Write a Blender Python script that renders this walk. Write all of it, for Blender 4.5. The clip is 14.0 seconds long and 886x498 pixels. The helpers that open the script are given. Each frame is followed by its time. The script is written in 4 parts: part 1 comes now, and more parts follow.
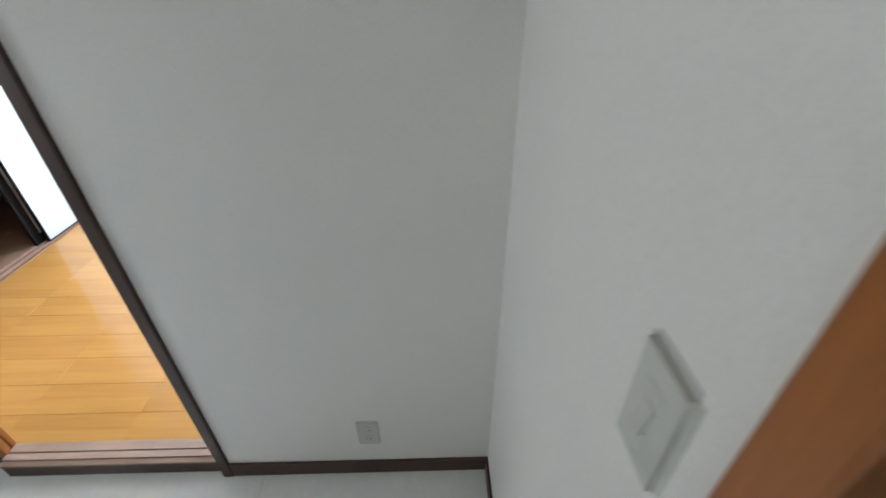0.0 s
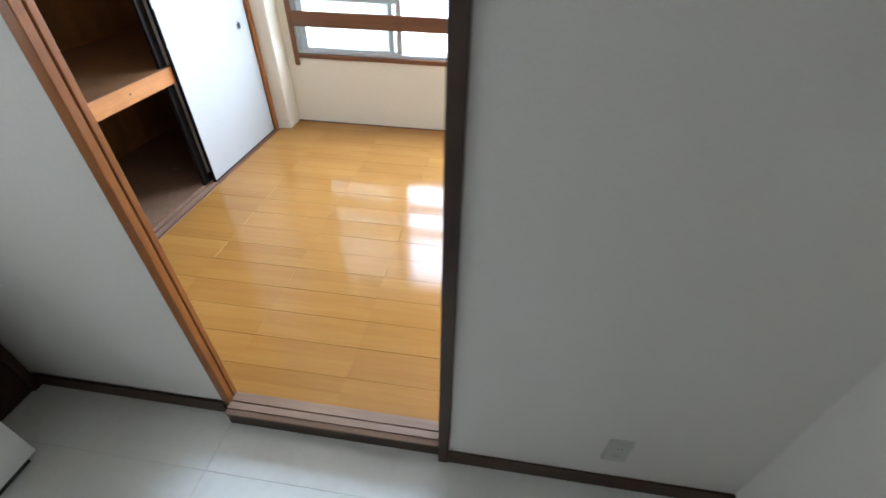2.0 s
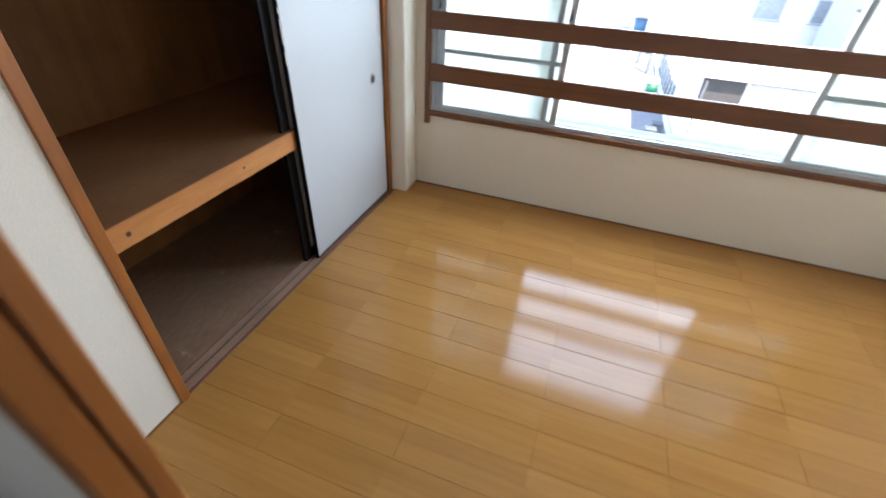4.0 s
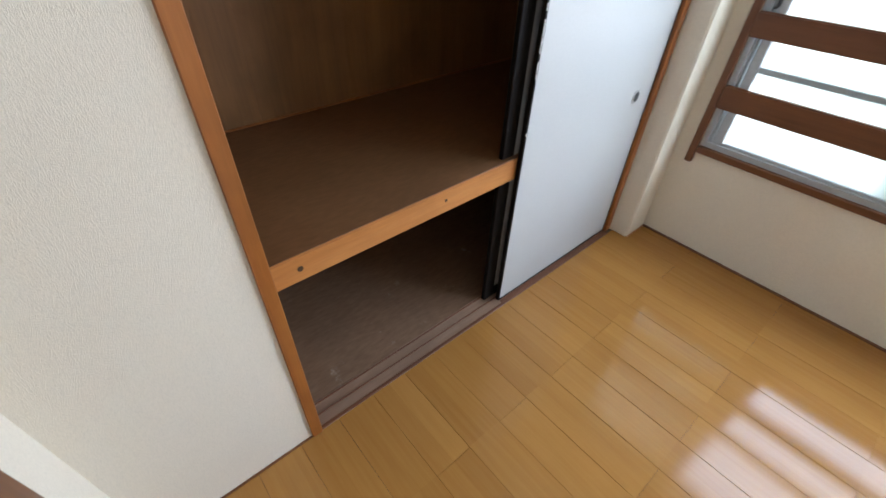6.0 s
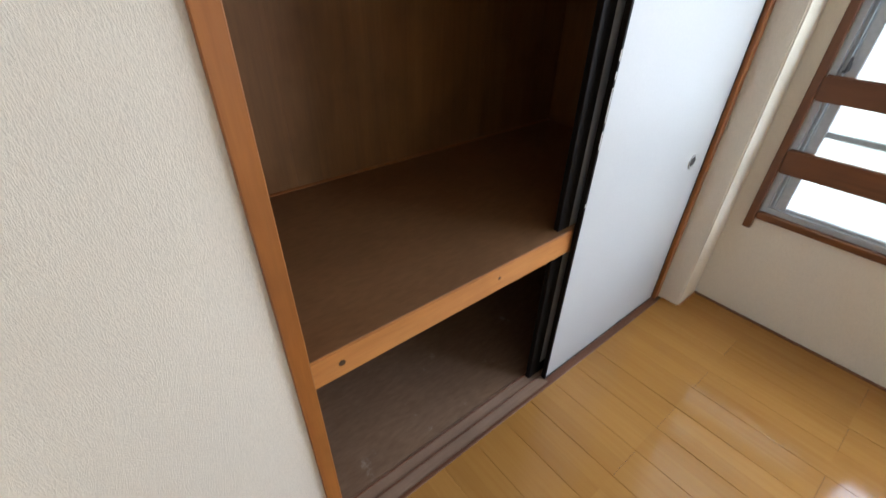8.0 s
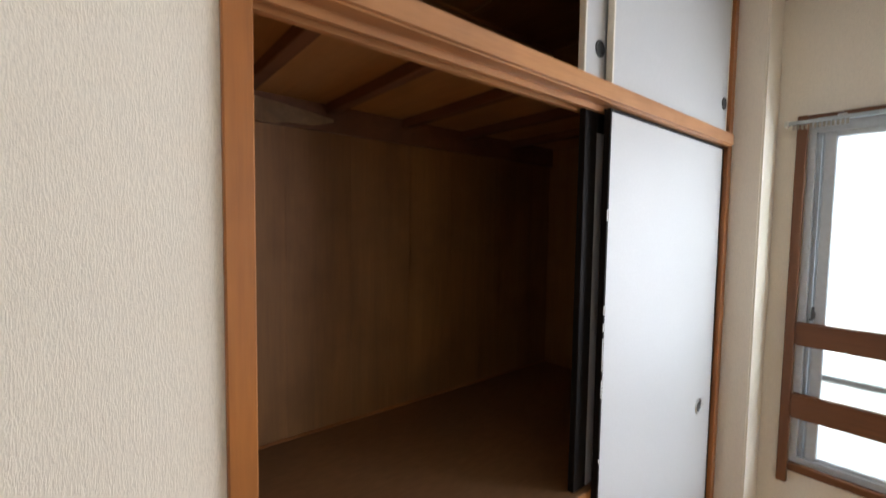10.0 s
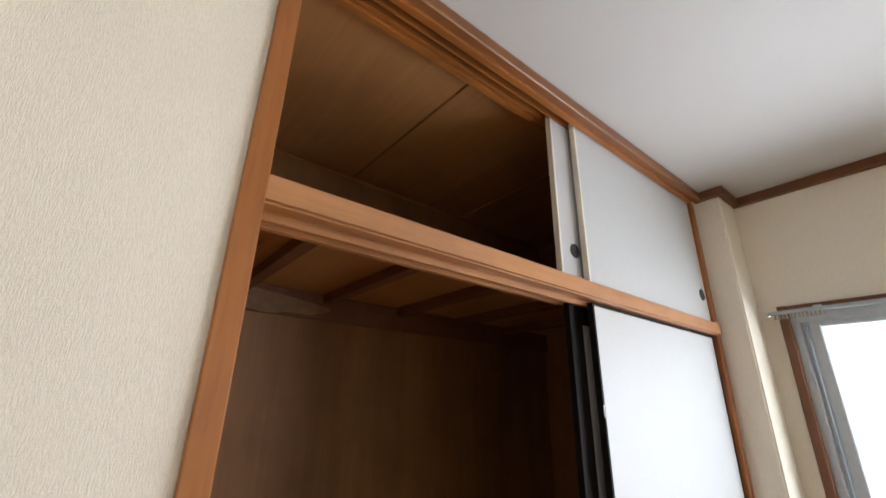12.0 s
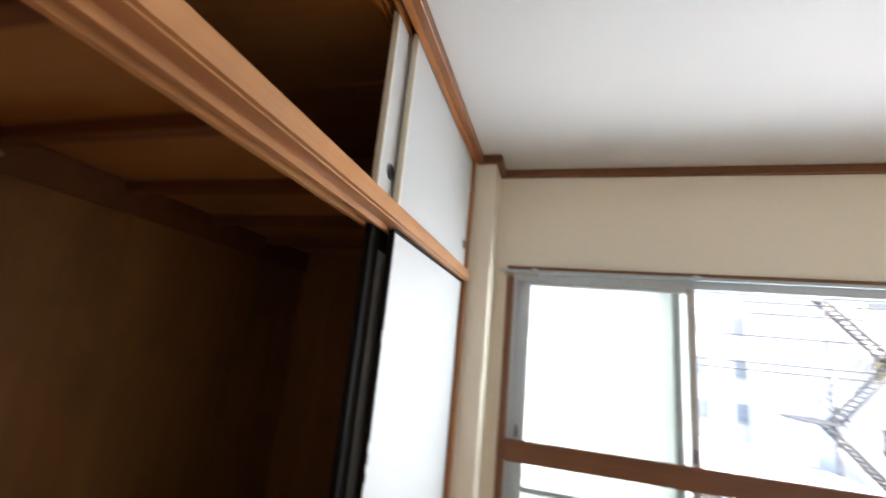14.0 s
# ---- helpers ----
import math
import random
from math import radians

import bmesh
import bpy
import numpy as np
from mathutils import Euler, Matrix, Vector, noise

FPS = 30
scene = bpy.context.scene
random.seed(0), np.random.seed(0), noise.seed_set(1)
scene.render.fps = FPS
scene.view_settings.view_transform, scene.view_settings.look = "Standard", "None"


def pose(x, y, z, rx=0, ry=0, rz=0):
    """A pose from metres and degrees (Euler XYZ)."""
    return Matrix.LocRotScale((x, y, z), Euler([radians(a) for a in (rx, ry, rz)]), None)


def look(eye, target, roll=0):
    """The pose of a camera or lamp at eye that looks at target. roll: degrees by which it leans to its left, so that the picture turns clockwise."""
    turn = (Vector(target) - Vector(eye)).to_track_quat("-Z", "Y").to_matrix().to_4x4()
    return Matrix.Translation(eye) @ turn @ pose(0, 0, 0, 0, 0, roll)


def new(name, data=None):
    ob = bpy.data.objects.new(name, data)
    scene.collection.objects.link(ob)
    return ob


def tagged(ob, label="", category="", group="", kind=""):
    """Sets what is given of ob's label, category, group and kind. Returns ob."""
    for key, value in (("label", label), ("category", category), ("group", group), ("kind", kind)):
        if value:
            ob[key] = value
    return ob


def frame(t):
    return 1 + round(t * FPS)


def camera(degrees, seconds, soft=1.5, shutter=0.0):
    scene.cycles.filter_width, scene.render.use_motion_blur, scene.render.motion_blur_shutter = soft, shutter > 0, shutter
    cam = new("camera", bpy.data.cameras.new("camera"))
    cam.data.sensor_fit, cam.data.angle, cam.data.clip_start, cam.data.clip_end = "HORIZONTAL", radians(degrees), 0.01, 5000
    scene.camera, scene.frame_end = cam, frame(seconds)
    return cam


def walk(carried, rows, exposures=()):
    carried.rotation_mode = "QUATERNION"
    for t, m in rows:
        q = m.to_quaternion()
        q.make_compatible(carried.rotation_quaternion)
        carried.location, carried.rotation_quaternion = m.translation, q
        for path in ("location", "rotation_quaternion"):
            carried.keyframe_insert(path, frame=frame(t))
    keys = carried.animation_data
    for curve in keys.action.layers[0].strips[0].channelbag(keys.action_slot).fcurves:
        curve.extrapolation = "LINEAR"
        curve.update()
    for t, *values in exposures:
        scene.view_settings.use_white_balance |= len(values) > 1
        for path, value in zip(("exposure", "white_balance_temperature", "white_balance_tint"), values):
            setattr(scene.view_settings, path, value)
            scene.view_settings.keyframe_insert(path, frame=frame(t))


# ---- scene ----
cam = camera(92.9, 14.0, shutter=0.5)
EXPOSURES = [(0.0, 6.1, 6250, 10), (0.6, 6.05, 6250, 10), (1.2, 5.9, 6300, 10), (1.6, 5.75, 6350, 10), (2.2, 5.3, 6400, 10), (4.3, 4.55, 6500, 12), (7.0, 4.66, 6750, 13), (9.4, 4.58, 7100, 16), (11.0, 4.62, 7400, 17), (12.0, 4.7, 7300, 16), (13.0, 4.68, 6900, 14), (14.0, 4.85, 7300, 14)]
WINDOW_LIGHT, FILL_LIGHT = 5.5, 0.118
SW_Y, SW_Z, JAMB_Y = -0.304, 1.150, -0.377
PATH = [
    (0, (0.415, -0.489, 1.425), (0.435, 1.169, 0.307), -0.8),
    (0.5, (0.275, -0.487, 1.428), (0.271, 1.129, 0.25), 0.2),
    (1, (0.149, -0.417, 1.413), (0.077, 1.184, 0.217), 0.7),
    (1.5, (-0.064, -0.388, 1.417), (-0.232, 1.2, 0.212), 0.8),
    (2, (-0.275, -0.341, 1.405), (-0.48, 1.196, 0.142), 1.2),
    (2.2, (-0.336, -0.294, 1.398), (-0.556, 1.235, 0.128), 1.3),
    (4.3, (-0.884, 0.449, 1.426), (-1.537, 1.932, 0.254), 3.1),
    (4.5, (-0.906, 0.534, 1.42), (-1.673, 1.954, 0.239), 2.7),
    (5, (-0.98, 0.649, 1.43), (-1.948, 1.896, 0.201), 2.7),
    (5.5, (-1.102, 0.695, 1.42), (-2.182, 1.81, 0.159), 2.5),
    (6, (-1.242, 0.736, 1.418), (-2.373, 1.748, 0.116), 2.1),
    (6.5, (-1.368, 0.777, 1.397), (-2.495, 1.727, 0.046), 1.8),
    (7, (-1.428, 0.779, 1.404), (-2.57, 1.724, 0.061), 1.7),
    (7.2, (-1.437, 0.775, 1.401), (-2.598, 1.729, 0.082), 1.3),
    (9.3, (-1.431, 0.747, 1.439), (-2.937, 1.96, 0.927), 1.3),
    (9.5, (-1.443, 0.753, 1.44), (-2.969, 1.988, 1.058), 0.9),
    (10, (-1.441, 0.748, 1.455), (-2.99, 2.007, 1.338), 0.8),
    (10.5, (-1.439, 0.741, 1.467), (-2.986, 2.002, 1.595), 0.7),
    (11, (-1.431, 0.741, 1.48), (-2.962, 1.981, 1.826), 0.6),
    (11.5, (-1.428, 0.743, 1.484), (-2.929, 1.943, 2.039), 0.6),
    (12, (-1.411, 0.758, 1.488), (-2.871, 1.93, 2.19), 1.1),
    (12.5, (-1.393, 0.772, 1.491), (-2.794, 1.943, 2.307), 1.8),
    (13, (-1.41, 0.78, 1.495), (-2.695, 2.071, 2.321), 2.6),
    (13.5, (-1.532, 0.774, 1.503), (-2.516, 2.377, 2.182), 3.7),
    (14, (-1.617, 0.796, 1.484), (-2.154, 2.673, 1.92), 5.5),
]
walk(cam, [(t, look(eye, target, roll)) for t, eye, target, roll in PATH], exposures=EXPOSURES)

# ---- world, sun, large lights, exposure ----
world = bpy.data.worlds.new("sky_world")
scene.world = world
world.use_nodes = True
wn = world.node_tree
sky = wn.nodes.new("ShaderNodeTexSky")
sky.sky_type = "NISHITA"
sky.sun_disc = False
sky.sun_elevation = radians(52)
sky.sun_rotation = radians(155)
wn.nodes["Background"].inputs[1].default_value = 0.06
wn.links.new(sky.outputs[0], wn.nodes["Background"].inputs[0])

sun = new("sun", bpy.data.lights.new("sun", "SUN"))
sun.data.energy, sun.data.angle, sun.data.color = 0.75, radians(0.5), (1.0, 0.95, 0.87)
sun.matrix_world = look((4.2, -9.0, 12.7), (0, 0, 0))

# part of the skylight that comes in through the room's window opening
wl = new("window_daylight", bpy.data.lights.new("window_daylight", "AREA"))
wl.data.shape, wl.data.size, wl.data.size_y = "RECTANGLE", 2.6, 1.3
wl.data.energy, wl.data.color = WINDOW_LIGHT, (0.64, 0.795, 1.0)
wl.matrix_world = look((-0.5, 3.16, 1.21), (-0.5, 0.0, 0.2))

# fill light added for the first room, set in its unseen, assumed window
fill = new("room_a_fill", bpy.data.lights.new("room_a_fill", "AREA"))
fill.data.shape, fill.data.size, fill.data.size_y = "RECTANGLE", 0.64, 0.64
fill.data.energy, fill.data.color = FILL_LIGHT, (0.90, 0.95, 1.0)
fill.matrix_world = look((-1.98, -0.42, 1.45), (0.5, -0.40, 1.2))


# ---- materials ----
class Mat:
    """A small builder for one node material."""

    def __init__(self, name, rough=0.6, metal=0.0):
        self.m = bpy.data.materials.new(name)
        self.m.use_nodes = True
        self.t = self.m.node_tree
        self.b = self.t.nodes["Principled BSDF"]
        self.b.inputs["Roughness"].default_value = rough
        self.b.inputs["Metallic"].default_value = metal

    def node(self, kind, **values):
        n = self.t.nodes.new(kind)
        for k, v in values.items():
            n.inputs[k.replace("_", " ")].default_value = v
        return n

    def link(self, a, b):
        self.t.links.new(a, b)

    def coords(self, scale=(1, 1, 1), world_space=True):
        mp = self.node("ShaderNodeMapping", Scale=scale)
        if world_space:
            self.link(self.node("ShaderNodeNewGeometry").outputs["Position"], mp.inputs[0])
        else:
            self.link(self.node("ShaderNodeTexCoord").outputs["Object"], mp.inputs[0])
        return mp.outputs[0]

    def noise(self, vec, scale, detail=4.0, rough=0.55, dist=0.0):
        n = self.node("ShaderNodeTexNoise", Scale=scale, Detail=detail, Roughness=rough, Distortion=dist)
        self.link(vec, n.inputs["Vector"])
        return n.outputs["Fac"]

    def ramp(self, fac, *stops):
        r = self.t.nodes.new("ShaderNodeValToRGB")
        el = r.color_ramp.elements
        el[0].position, el[0].color = stops[0][0], (*stops[0][1], 1)
        el[1].position, el[1].color = stops[-1][0], (*stops[-1][1], 1)
        for p, c in stops[1:-1]:
            e = el.new(p)
            e.color = (*c, 1)
        self.link(fac, r.inputs[0])
        return r.outputs[0]

    def mix(self, fac, a, b, mode="MIX"):
        n = self.t.nodes.new("ShaderNodeMix")
        n.data_type, n.blend_type = "RGBA", mode
        for v, i in ((fac, 0), (a, 6), (b, 7)):
            if isinstance(v, (int, float)):
                n.inputs[i].default_value = v
            elif isinstance(v, tuple):
                n.inputs[i].default_value = (*v, 1)
            else:
                self.link(v, n.inputs[i])
        return n.outputs[2]

    def color(self, c):
        if isinstance(c, tuple):
            self.b.inputs["Base Color"].default_value = (*c, 1)
        else:
            self.link(c, self.b.inputs["Base Color"])
        return self

    def rough(self, fac, lo, hi):
        n = self.node("ShaderNodeMapRange")
        n.inputs["To Min"].default_value, n.inputs["To Max"].default_value = lo, hi
        self.link(fac, n.inputs[0])
        self.link(n.outputs[0], self.b.inputs["Roughness"])
        return self

    def bump(self, fac, strength, distance):
        n = self.node("ShaderNodeBump", Strength=strength, Distance=distance)
        self.link(fac, n.inputs["Height"])
        self.link(n.outputs[0], self.b.inputs["Normal"])
        return self


def wallpaper(name, lo, hi, depth, dip=0.92):
    """Embossed paper: fine upright ribs broken up by a crepe grain."""
    m = Mat(name, 0.75)
    ribs = m.noise(m.coords((1, 1, 0.22)), 560, 1.5, 0.5)
    crepe = m.noise(m.coords((1, 1, 0.6)), 820, 2.0, 0.6)
    stain = m.noise(m.coords(), 1.6, 4.0)
    add = m.node("ShaderNodeMath")
    m.link(ribs, add.inputs[0])
    m.link(crepe, add.inputs[1])
    half = m.node("ShaderNodeMath")
    half.operation = "MULTIPLY"
    half.inputs[1].default_value = 0.5
    m.link(add.outputs[0], half.inputs[0])
    # shade in the relief's low spots is put into the colour, so the grain shows
    pit_shade = m.ramp(half.outputs[0], (0.36, (0.75, 0.75, 0.75)), (0.56, (0.0, 0.0, 0.0)))
    m.color(m.mix(pit_shade, m.ramp(stain, (0.3, lo), (0.7, hi)), tuple(c * dip for c in lo)))
    return m.bump(half.outputs[0], 0.8, depth).m


def timber(name, dark, mid, light, axis, rough=0.42, scale=22, gloss=0.15):
    """Wood with its grain along one axis of the world."""
    s = [1.0, 1.0, 1.0]
    s["xyz".index(axis)] = 0.06
    m = Mat(name, rough)
    grain = m.noise(m.coords(tuple(s)), scale, 6.0, 0.6, 0.6)
    fine = m.noise(m.coords(tuple(s)), scale * 9, 3.0, 0.6)
    wear = m.noise(m.coords(), 3.2, 4.0)
    base = m.ramp(grain, (0.25, dark), (0.5, mid), (0.78, light))
    base = m.mix(0.35, base, m.ramp(fine, (0.3, tuple(c * 0.75 for c in mid)), (0.7, tuple(min(1, c * 1.2) for c in mid))))
    knots = m.node("ShaderNodeTexVoronoi", Scale=3.1)
    m.link(m.coords(tuple(0.35 if v < 1 else 1.3 for v in s)), knots.inputs["Vector"])
    spot = m.ramp(knots.outputs["Distance"], (0.012, (1.0, 1.0, 1.0)), (0.05, (0.0, 0.0, 0.0)))
    base = m.mix(spot, base, tuple(c * 0.45 for c in dark))
    base = m.mix(m.ramp(wear, (0.48, (0.0, 0.0, 0.0)), (0.72, (0.55, 0.55, 0.55))), base, tuple(c * 0.8 for c in dark))
    m.color(base).rough(wear, rough - gloss, rough + gloss)
    return m.bump(fine, 0.12, 0.0006).m


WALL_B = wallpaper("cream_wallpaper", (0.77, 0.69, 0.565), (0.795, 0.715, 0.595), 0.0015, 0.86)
WALL_A = wallpaper("pale_grey_wallpaper", (0.73, 0.69, 0.63), (0.765, 0.725, 0.665), 0.0003)
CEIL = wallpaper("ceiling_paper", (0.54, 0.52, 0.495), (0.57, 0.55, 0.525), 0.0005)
ORANGE = dict(dark=(0.20, 0.062, 0.012), mid=(0.33, 0.108, 0.022), light=(0.42, 0.155, 0.036))
PINE = dict(dark=(0.34, 0.122, 0.032), mid=(0.46, 0.18, 0.05), light=(0.56, 0.25, 0.082))
RED = dict(dark=(0.095, 0.031, 0.010), mid=(0.15, 0.052, 0.016), light=(0.20, 0.074, 0.024))
DARK = dict(dark=(0.028, 0.012, 0.006), mid=(0.052, 0.024, 0.012), light=(0.075, 0.036, 0.019))
PLY = dict(dark=(0.155, 0.063, 0.016), mid=(0.238, 0.102, 0.027), light=(0.31, 0.142, 0.042))
WORN = dict(dark=(0.18, 0.105, 0.065), mid=(0.28, 0.172, 0.112), light=(0.39, 0.265, 0.19))
BEAM = dict(dark=(0.09, 0.028, 0.009), mid=(0.14, 0.047, 0.016), light=(0.19, 0.07, 0.026))
ORANGE_Z = timber("orange_wood_upright", axis="z", **ORANGE)
ORANGE_X = timber("orange_wood_cross", axis="x", **ORANGE)
ORANGE_Y = timber("orange_wood_along", axis="y", **ORANGE)
RAIL_Y = timber("aged_rail_wood", axis="y", dark=(0.30, 0.115, 0.038), mid=(0.43, 0.185, 0.066), light=(0.54, 0.27, 0.115))
CORNICE_Y = timber("brown_moulding_wood", axis="y", dark=(0.15, 0.048, 0.013), mid=(0.23, 0.080, 0.022), light=(0.30, 0.115, 0.036))
PINE_Y = timber("pale_wood_along", axis="y", **PINE)
RED_X = timber("red_brown_wood_cross", axis="x", **RED)
RED_Z = timber("red_brown_wood_upright", axis="z", **RED)
RED_Y = timber("red_brown_wood_along", axis="y", **RED)
DARK_X = timber("dark_wood_cross", axis="x", rough=0.5, **DARK)
DARK_Y = timber("dark_wood_along", axis="y", rough=0.5, **DARK)
DARK_Z = timber("dark_wood_upright", axis="z", rough=0.5, **DARK)
PLY_Z = timber("closet_plywood", axis="z", rough=0.6, scale=9, **PLY)
PLY_Y = timber("closet_top_plywood", axis="x", rough=0.6, scale=6, dark=(0.29, 0.12, 0.038), mid=(0.38, 0.172, 0.056), light=(0.44, 0.22, 0.08))
WORN_X = timber("worn_threshold_wood", axis="x", rough=0.5, **WORN)
WORN_Y = timber("worn_closet_rail_wood", axis="y", rough=0.55, **WORN)
PLY_BOARD = timber("closet_board", axis="z", rough=0.6, scale=9, **PLY)
nt = PLY_BOARD.node_tree
bsdf = nt.nodes["Principled BSDF"]
was = bsdf.inputs["Base Color"].links[0].from_socket
shade = nt.nodes.new("ShaderNodeMix")
shade.data_type, shade.blend_type = "RGBA", "MULTIPLY"
shade.inputs[0].default_value = 1.0
tone = nt.nodes.new("ShaderNodeValToRGB")
tone.color_ramp.elements[0].color = (0.82, 0.80, 0.76, 1)
tone.color_ramp.elements[1].color = (1.0, 1.0, 1.0, 1)
nt.links.new(nt.nodes.new("ShaderNodeObjectInfo").outputs["Random"], tone.inputs[0])
nt.links.new(was, shade.inputs[6])
nt.links.new(tone.outputs[0], shade.inputs[7])
nt.links.new(shade.outputs[2], bsdf.inputs["Base Color"])
BEAM_Y = timber("closet_rail_dark_wood", axis="y", rough=0.6, **BEAM)
BEAM_X = timber("closet_joist_wood", axis="x", rough=0.6, **BEAM)


def plain(name, color, rough=0.5, metal=0.0, scale=40, spread=0.08):
    m = Mat(name, rough, metal)
    n = m.noise(m.coords(), scale, 4.0)
    big = m.noise(m.coords(), scale * 0.07, 3.0)
    c = m.ramp(n, (0.3, tuple(v * (1 - spread) for v in color)), (0.7, tuple(min(1, v * (1 + spread)) for v in color)))
    m.color(m.mix(m.ramp(big, (0.4, (0, 0, 0)), (0.7, (0.35, 0.35, 0.35))), c, tuple(v * (1 - spread) for v in color)))
    return m.rough(n, max(0.03, rough - 0.07), rough + 0.07).m


def board_floor(name):
    """Varnished strip flooring: each board differs, and each is glued up from short strips."""
    m = Mat(name, 0.14)
    rnd = m.node("ShaderNodeObjectInfo").outputs["Random"]
    snap = m.node("ShaderNodeVectorMath")
    snap.operation = "SNAP"
    snap.inputs[1].default_value = (0.445, 0.07125, 10.0)
    off = m.node("ShaderNodeVectorMath")
    off.inputs[1].default_value = (10.1, 8.7275, 5.0)
    m.link(m.node("ShaderNodeNewGeometry").outputs["Position"], off.inputs[0])
    m.link(off.outputs[0], snap.inputs[0])
    white = m.node("ShaderNodeTexWhiteNoise")
    m.link(snap.outputs[0], white.inputs["Vector"])
    grain = m.noise(m.coords((0.05, 1, 1)), 60, 5.0, 0.6, 0.4)
    cloud = m.noise(m.coords((0.4, 1, 1)), 7, 4.0)
    base = m.ramp(white.outputs["Value"], (0.0, (0.321, 0.133, 0.029)), (0.5, (0.378, 0.162, 0.037)), (1.0, (0.431, 0.195, 0.050)))
    base = m.mix(0.3, base, m.ramp(rnd, (0.0, (0.321, 0.145, 0.034)), (1.0, (0.387, 0.187, 0.053))))
    base = m.mix(0.3, base, m.ramp(grain, (0.3, (0.290, 0.137, 0.031)), (0.72, (0.422, 0.232, 0.071))))
    base = m.mix(m.ramp(cloud, (0.42, (0, 0, 0)), (0.75, (0.22, 0.22, 0.22))), base, (0.317, 0.137, 0.031))
    m.color(base).rough(cloud, 0.08, 0.16)
    m.b.inputs["Specular IOR Level"].default_value = 0.26
    m.b.inputs["Coat Weight"].default_value = 0.06
    m.b.inputs["Coat Roughness"].default_value = 0.12
    return m.bump(grain, 0.05, 0.0004).m


def shelf_panel(name, lo, hi, dusty):
    m = Mat(name, 0.62)
    big = m.noise(m.coords(), 2.6, 5.0, 0.6)
    fine = m.noise(m.coords((1, 0.25, 1)), 90, 4.0)
    base = m.ramp(fine, (0.3, lo), (0.7, hi))
    spots = m.noise(m.coords(), 9.0, 6.0, 0.7)
    base = m.mix(m.ramp(spots, (0.63, (0, 0, 0)), (0.72, (dusty, dusty, dusty))), base, (0.42, 0.36, 0.31))
    m.color(m.mix(m.ramp(big, (0.35, (0, 0, 0)), (0.7, (0.4, 0.4, 0.4))), base, tuple(v * 0.7 for v in lo)))
    return m.bump(fine, 0.1, 0.0005).m


def frosted(name, tint):
    """Figured glass that scatters daylight evenly, with a smooth glossy face."""
    m = Mat(name, 0.25)
    m.color(tint)
    m.bump(m.noise(m.coords(), 260, 2.0), 0.2, 0.0006)
    thin = m.node("ShaderNodeBsdfTranslucent")
    cloud = m.noise(m.coords(), 2.2, 3.0)
    m.link(m.ramp(cloud, (0.3, tuple(c * 0.93 for c in tint)), (0.7, tint)), thin.inputs["Color"])
    mix = m.t.nodes.new("ShaderNodeMixShader")
    mix.inputs[0].default_value = 0.9
    m.link(m.b.outputs[0], mix.inputs[1])
    m.link(thin.outputs[0], mix.inputs[2])
    m.link(mix.outputs[0], m.t.nodes["Material Output"].inputs["Surface"])
    return m.m


FLOOR_B = board_floor("varnished_strip_floor")
SHELF = shelf_panel("brown_shelf_board", (0.175, 0.078, 0.027), (0.225, 0.103, 0.039), 0.0)
CLOSET_FLOOR = shelf_panel("scuffed_closet_floor", (0.17, 0.092, 0.050), (0.235, 0.138, 0.08), 0.6)
FUSUMA = plain("white_door_paper", (0.46, 0.455, 0.44), 0.6, 0, 120, 0.03)
CREAM_EDGE = plain("cream_door_edge", (0.74, 0.68, 0.56), 0.5, 0, 60, 0.05)
LACQUER = plain("black_lacquer", (0.010, 0.008, 0.007), 0.5, 0, 50, 0.2)
LACQUER.node_tree.nodes["Principled BSDF"].inputs["Specular IOR Level"].default_value = 0.08
CHIP = plain("chipped_edge", (0.62, 0.60, 0.56), 0.6, 0, 90, 0.1)
ALU = plain("grey_aluminium", (0.44, 0.47, 0.485), 0.4, 0.3, 50, 0.07)
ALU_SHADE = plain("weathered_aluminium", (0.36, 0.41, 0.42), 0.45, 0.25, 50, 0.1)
MEETING = plain("warm_grey_aluminium", (0.40, 0.38, 0.36), 0.45, 0.2, 50, 0.08)
STEEL = plain("dull_steel", (0.5, 0.5, 0.5), 0.3, 0.95, 60, 0.08)
BLACK = plain("black_plastic", (0.02, 0.02, 0.02), 0.4, 0, 60, 0.2)
PLATE = plain("ivory_plastic", (0.52, 0.51, 0.45), 0.32, 0, 50, 0.03)
PLATE_DARK = plain("dark_slot", (0.03, 0.03, 0.03), 0.6, 0, 50, 0.1)
WHITE_LAM = plain("white_laminate", (0.76, 0.76, 0.74), 0.3, 0, 40, 0.02)
VINYL = plain("pale_vinyl_tile", (0.72, 0.71, 0.66), 0.17, 0, 26, 0.04)
GROUT = plain("dark_joint", (0.10, 0.06, 0.03), 0.7, 0, 60, 0.15)
GROUT_A = plain("pale_joint", (0.80, 0.79, 0.74), 0.5, 0, 60, 0.05)
RUNNER = plain("aged_plastic_runner", (0.30, 0.27, 0.22), 0.5, 0, 60, 0.1)
TAPE = plain("pale_paper_strip", (0.38, 0.235, 0.125), 0.7, 0, 30, 0.25)
FROST = frosted("frosted_glass", (0.64, 0.65, 0.61))
CONCRETE = plain("pale_concrete", (0.42, 0.415, 0.40), 0.85, 0, 9, 0.12)
STREET = plain("pale_worn_asphalt", (0.17, 0.17, 0.175), 0.9, 0, 6, 0.14)
SHUTTER = plain("brown_grey_shutter", (0.045, 0.04, 0.036), 0.6, 0, 8, 0.15)
ASPHALT = plain("sunlit_asphalt", (0.10, 0.10, 0.10), 0.9, 0, 14, 0.18)
RENDER_WHITE = plain("white_facade_paint", (0.70, 0.69, 0.67), 0.8, 0, 3, 0.04)
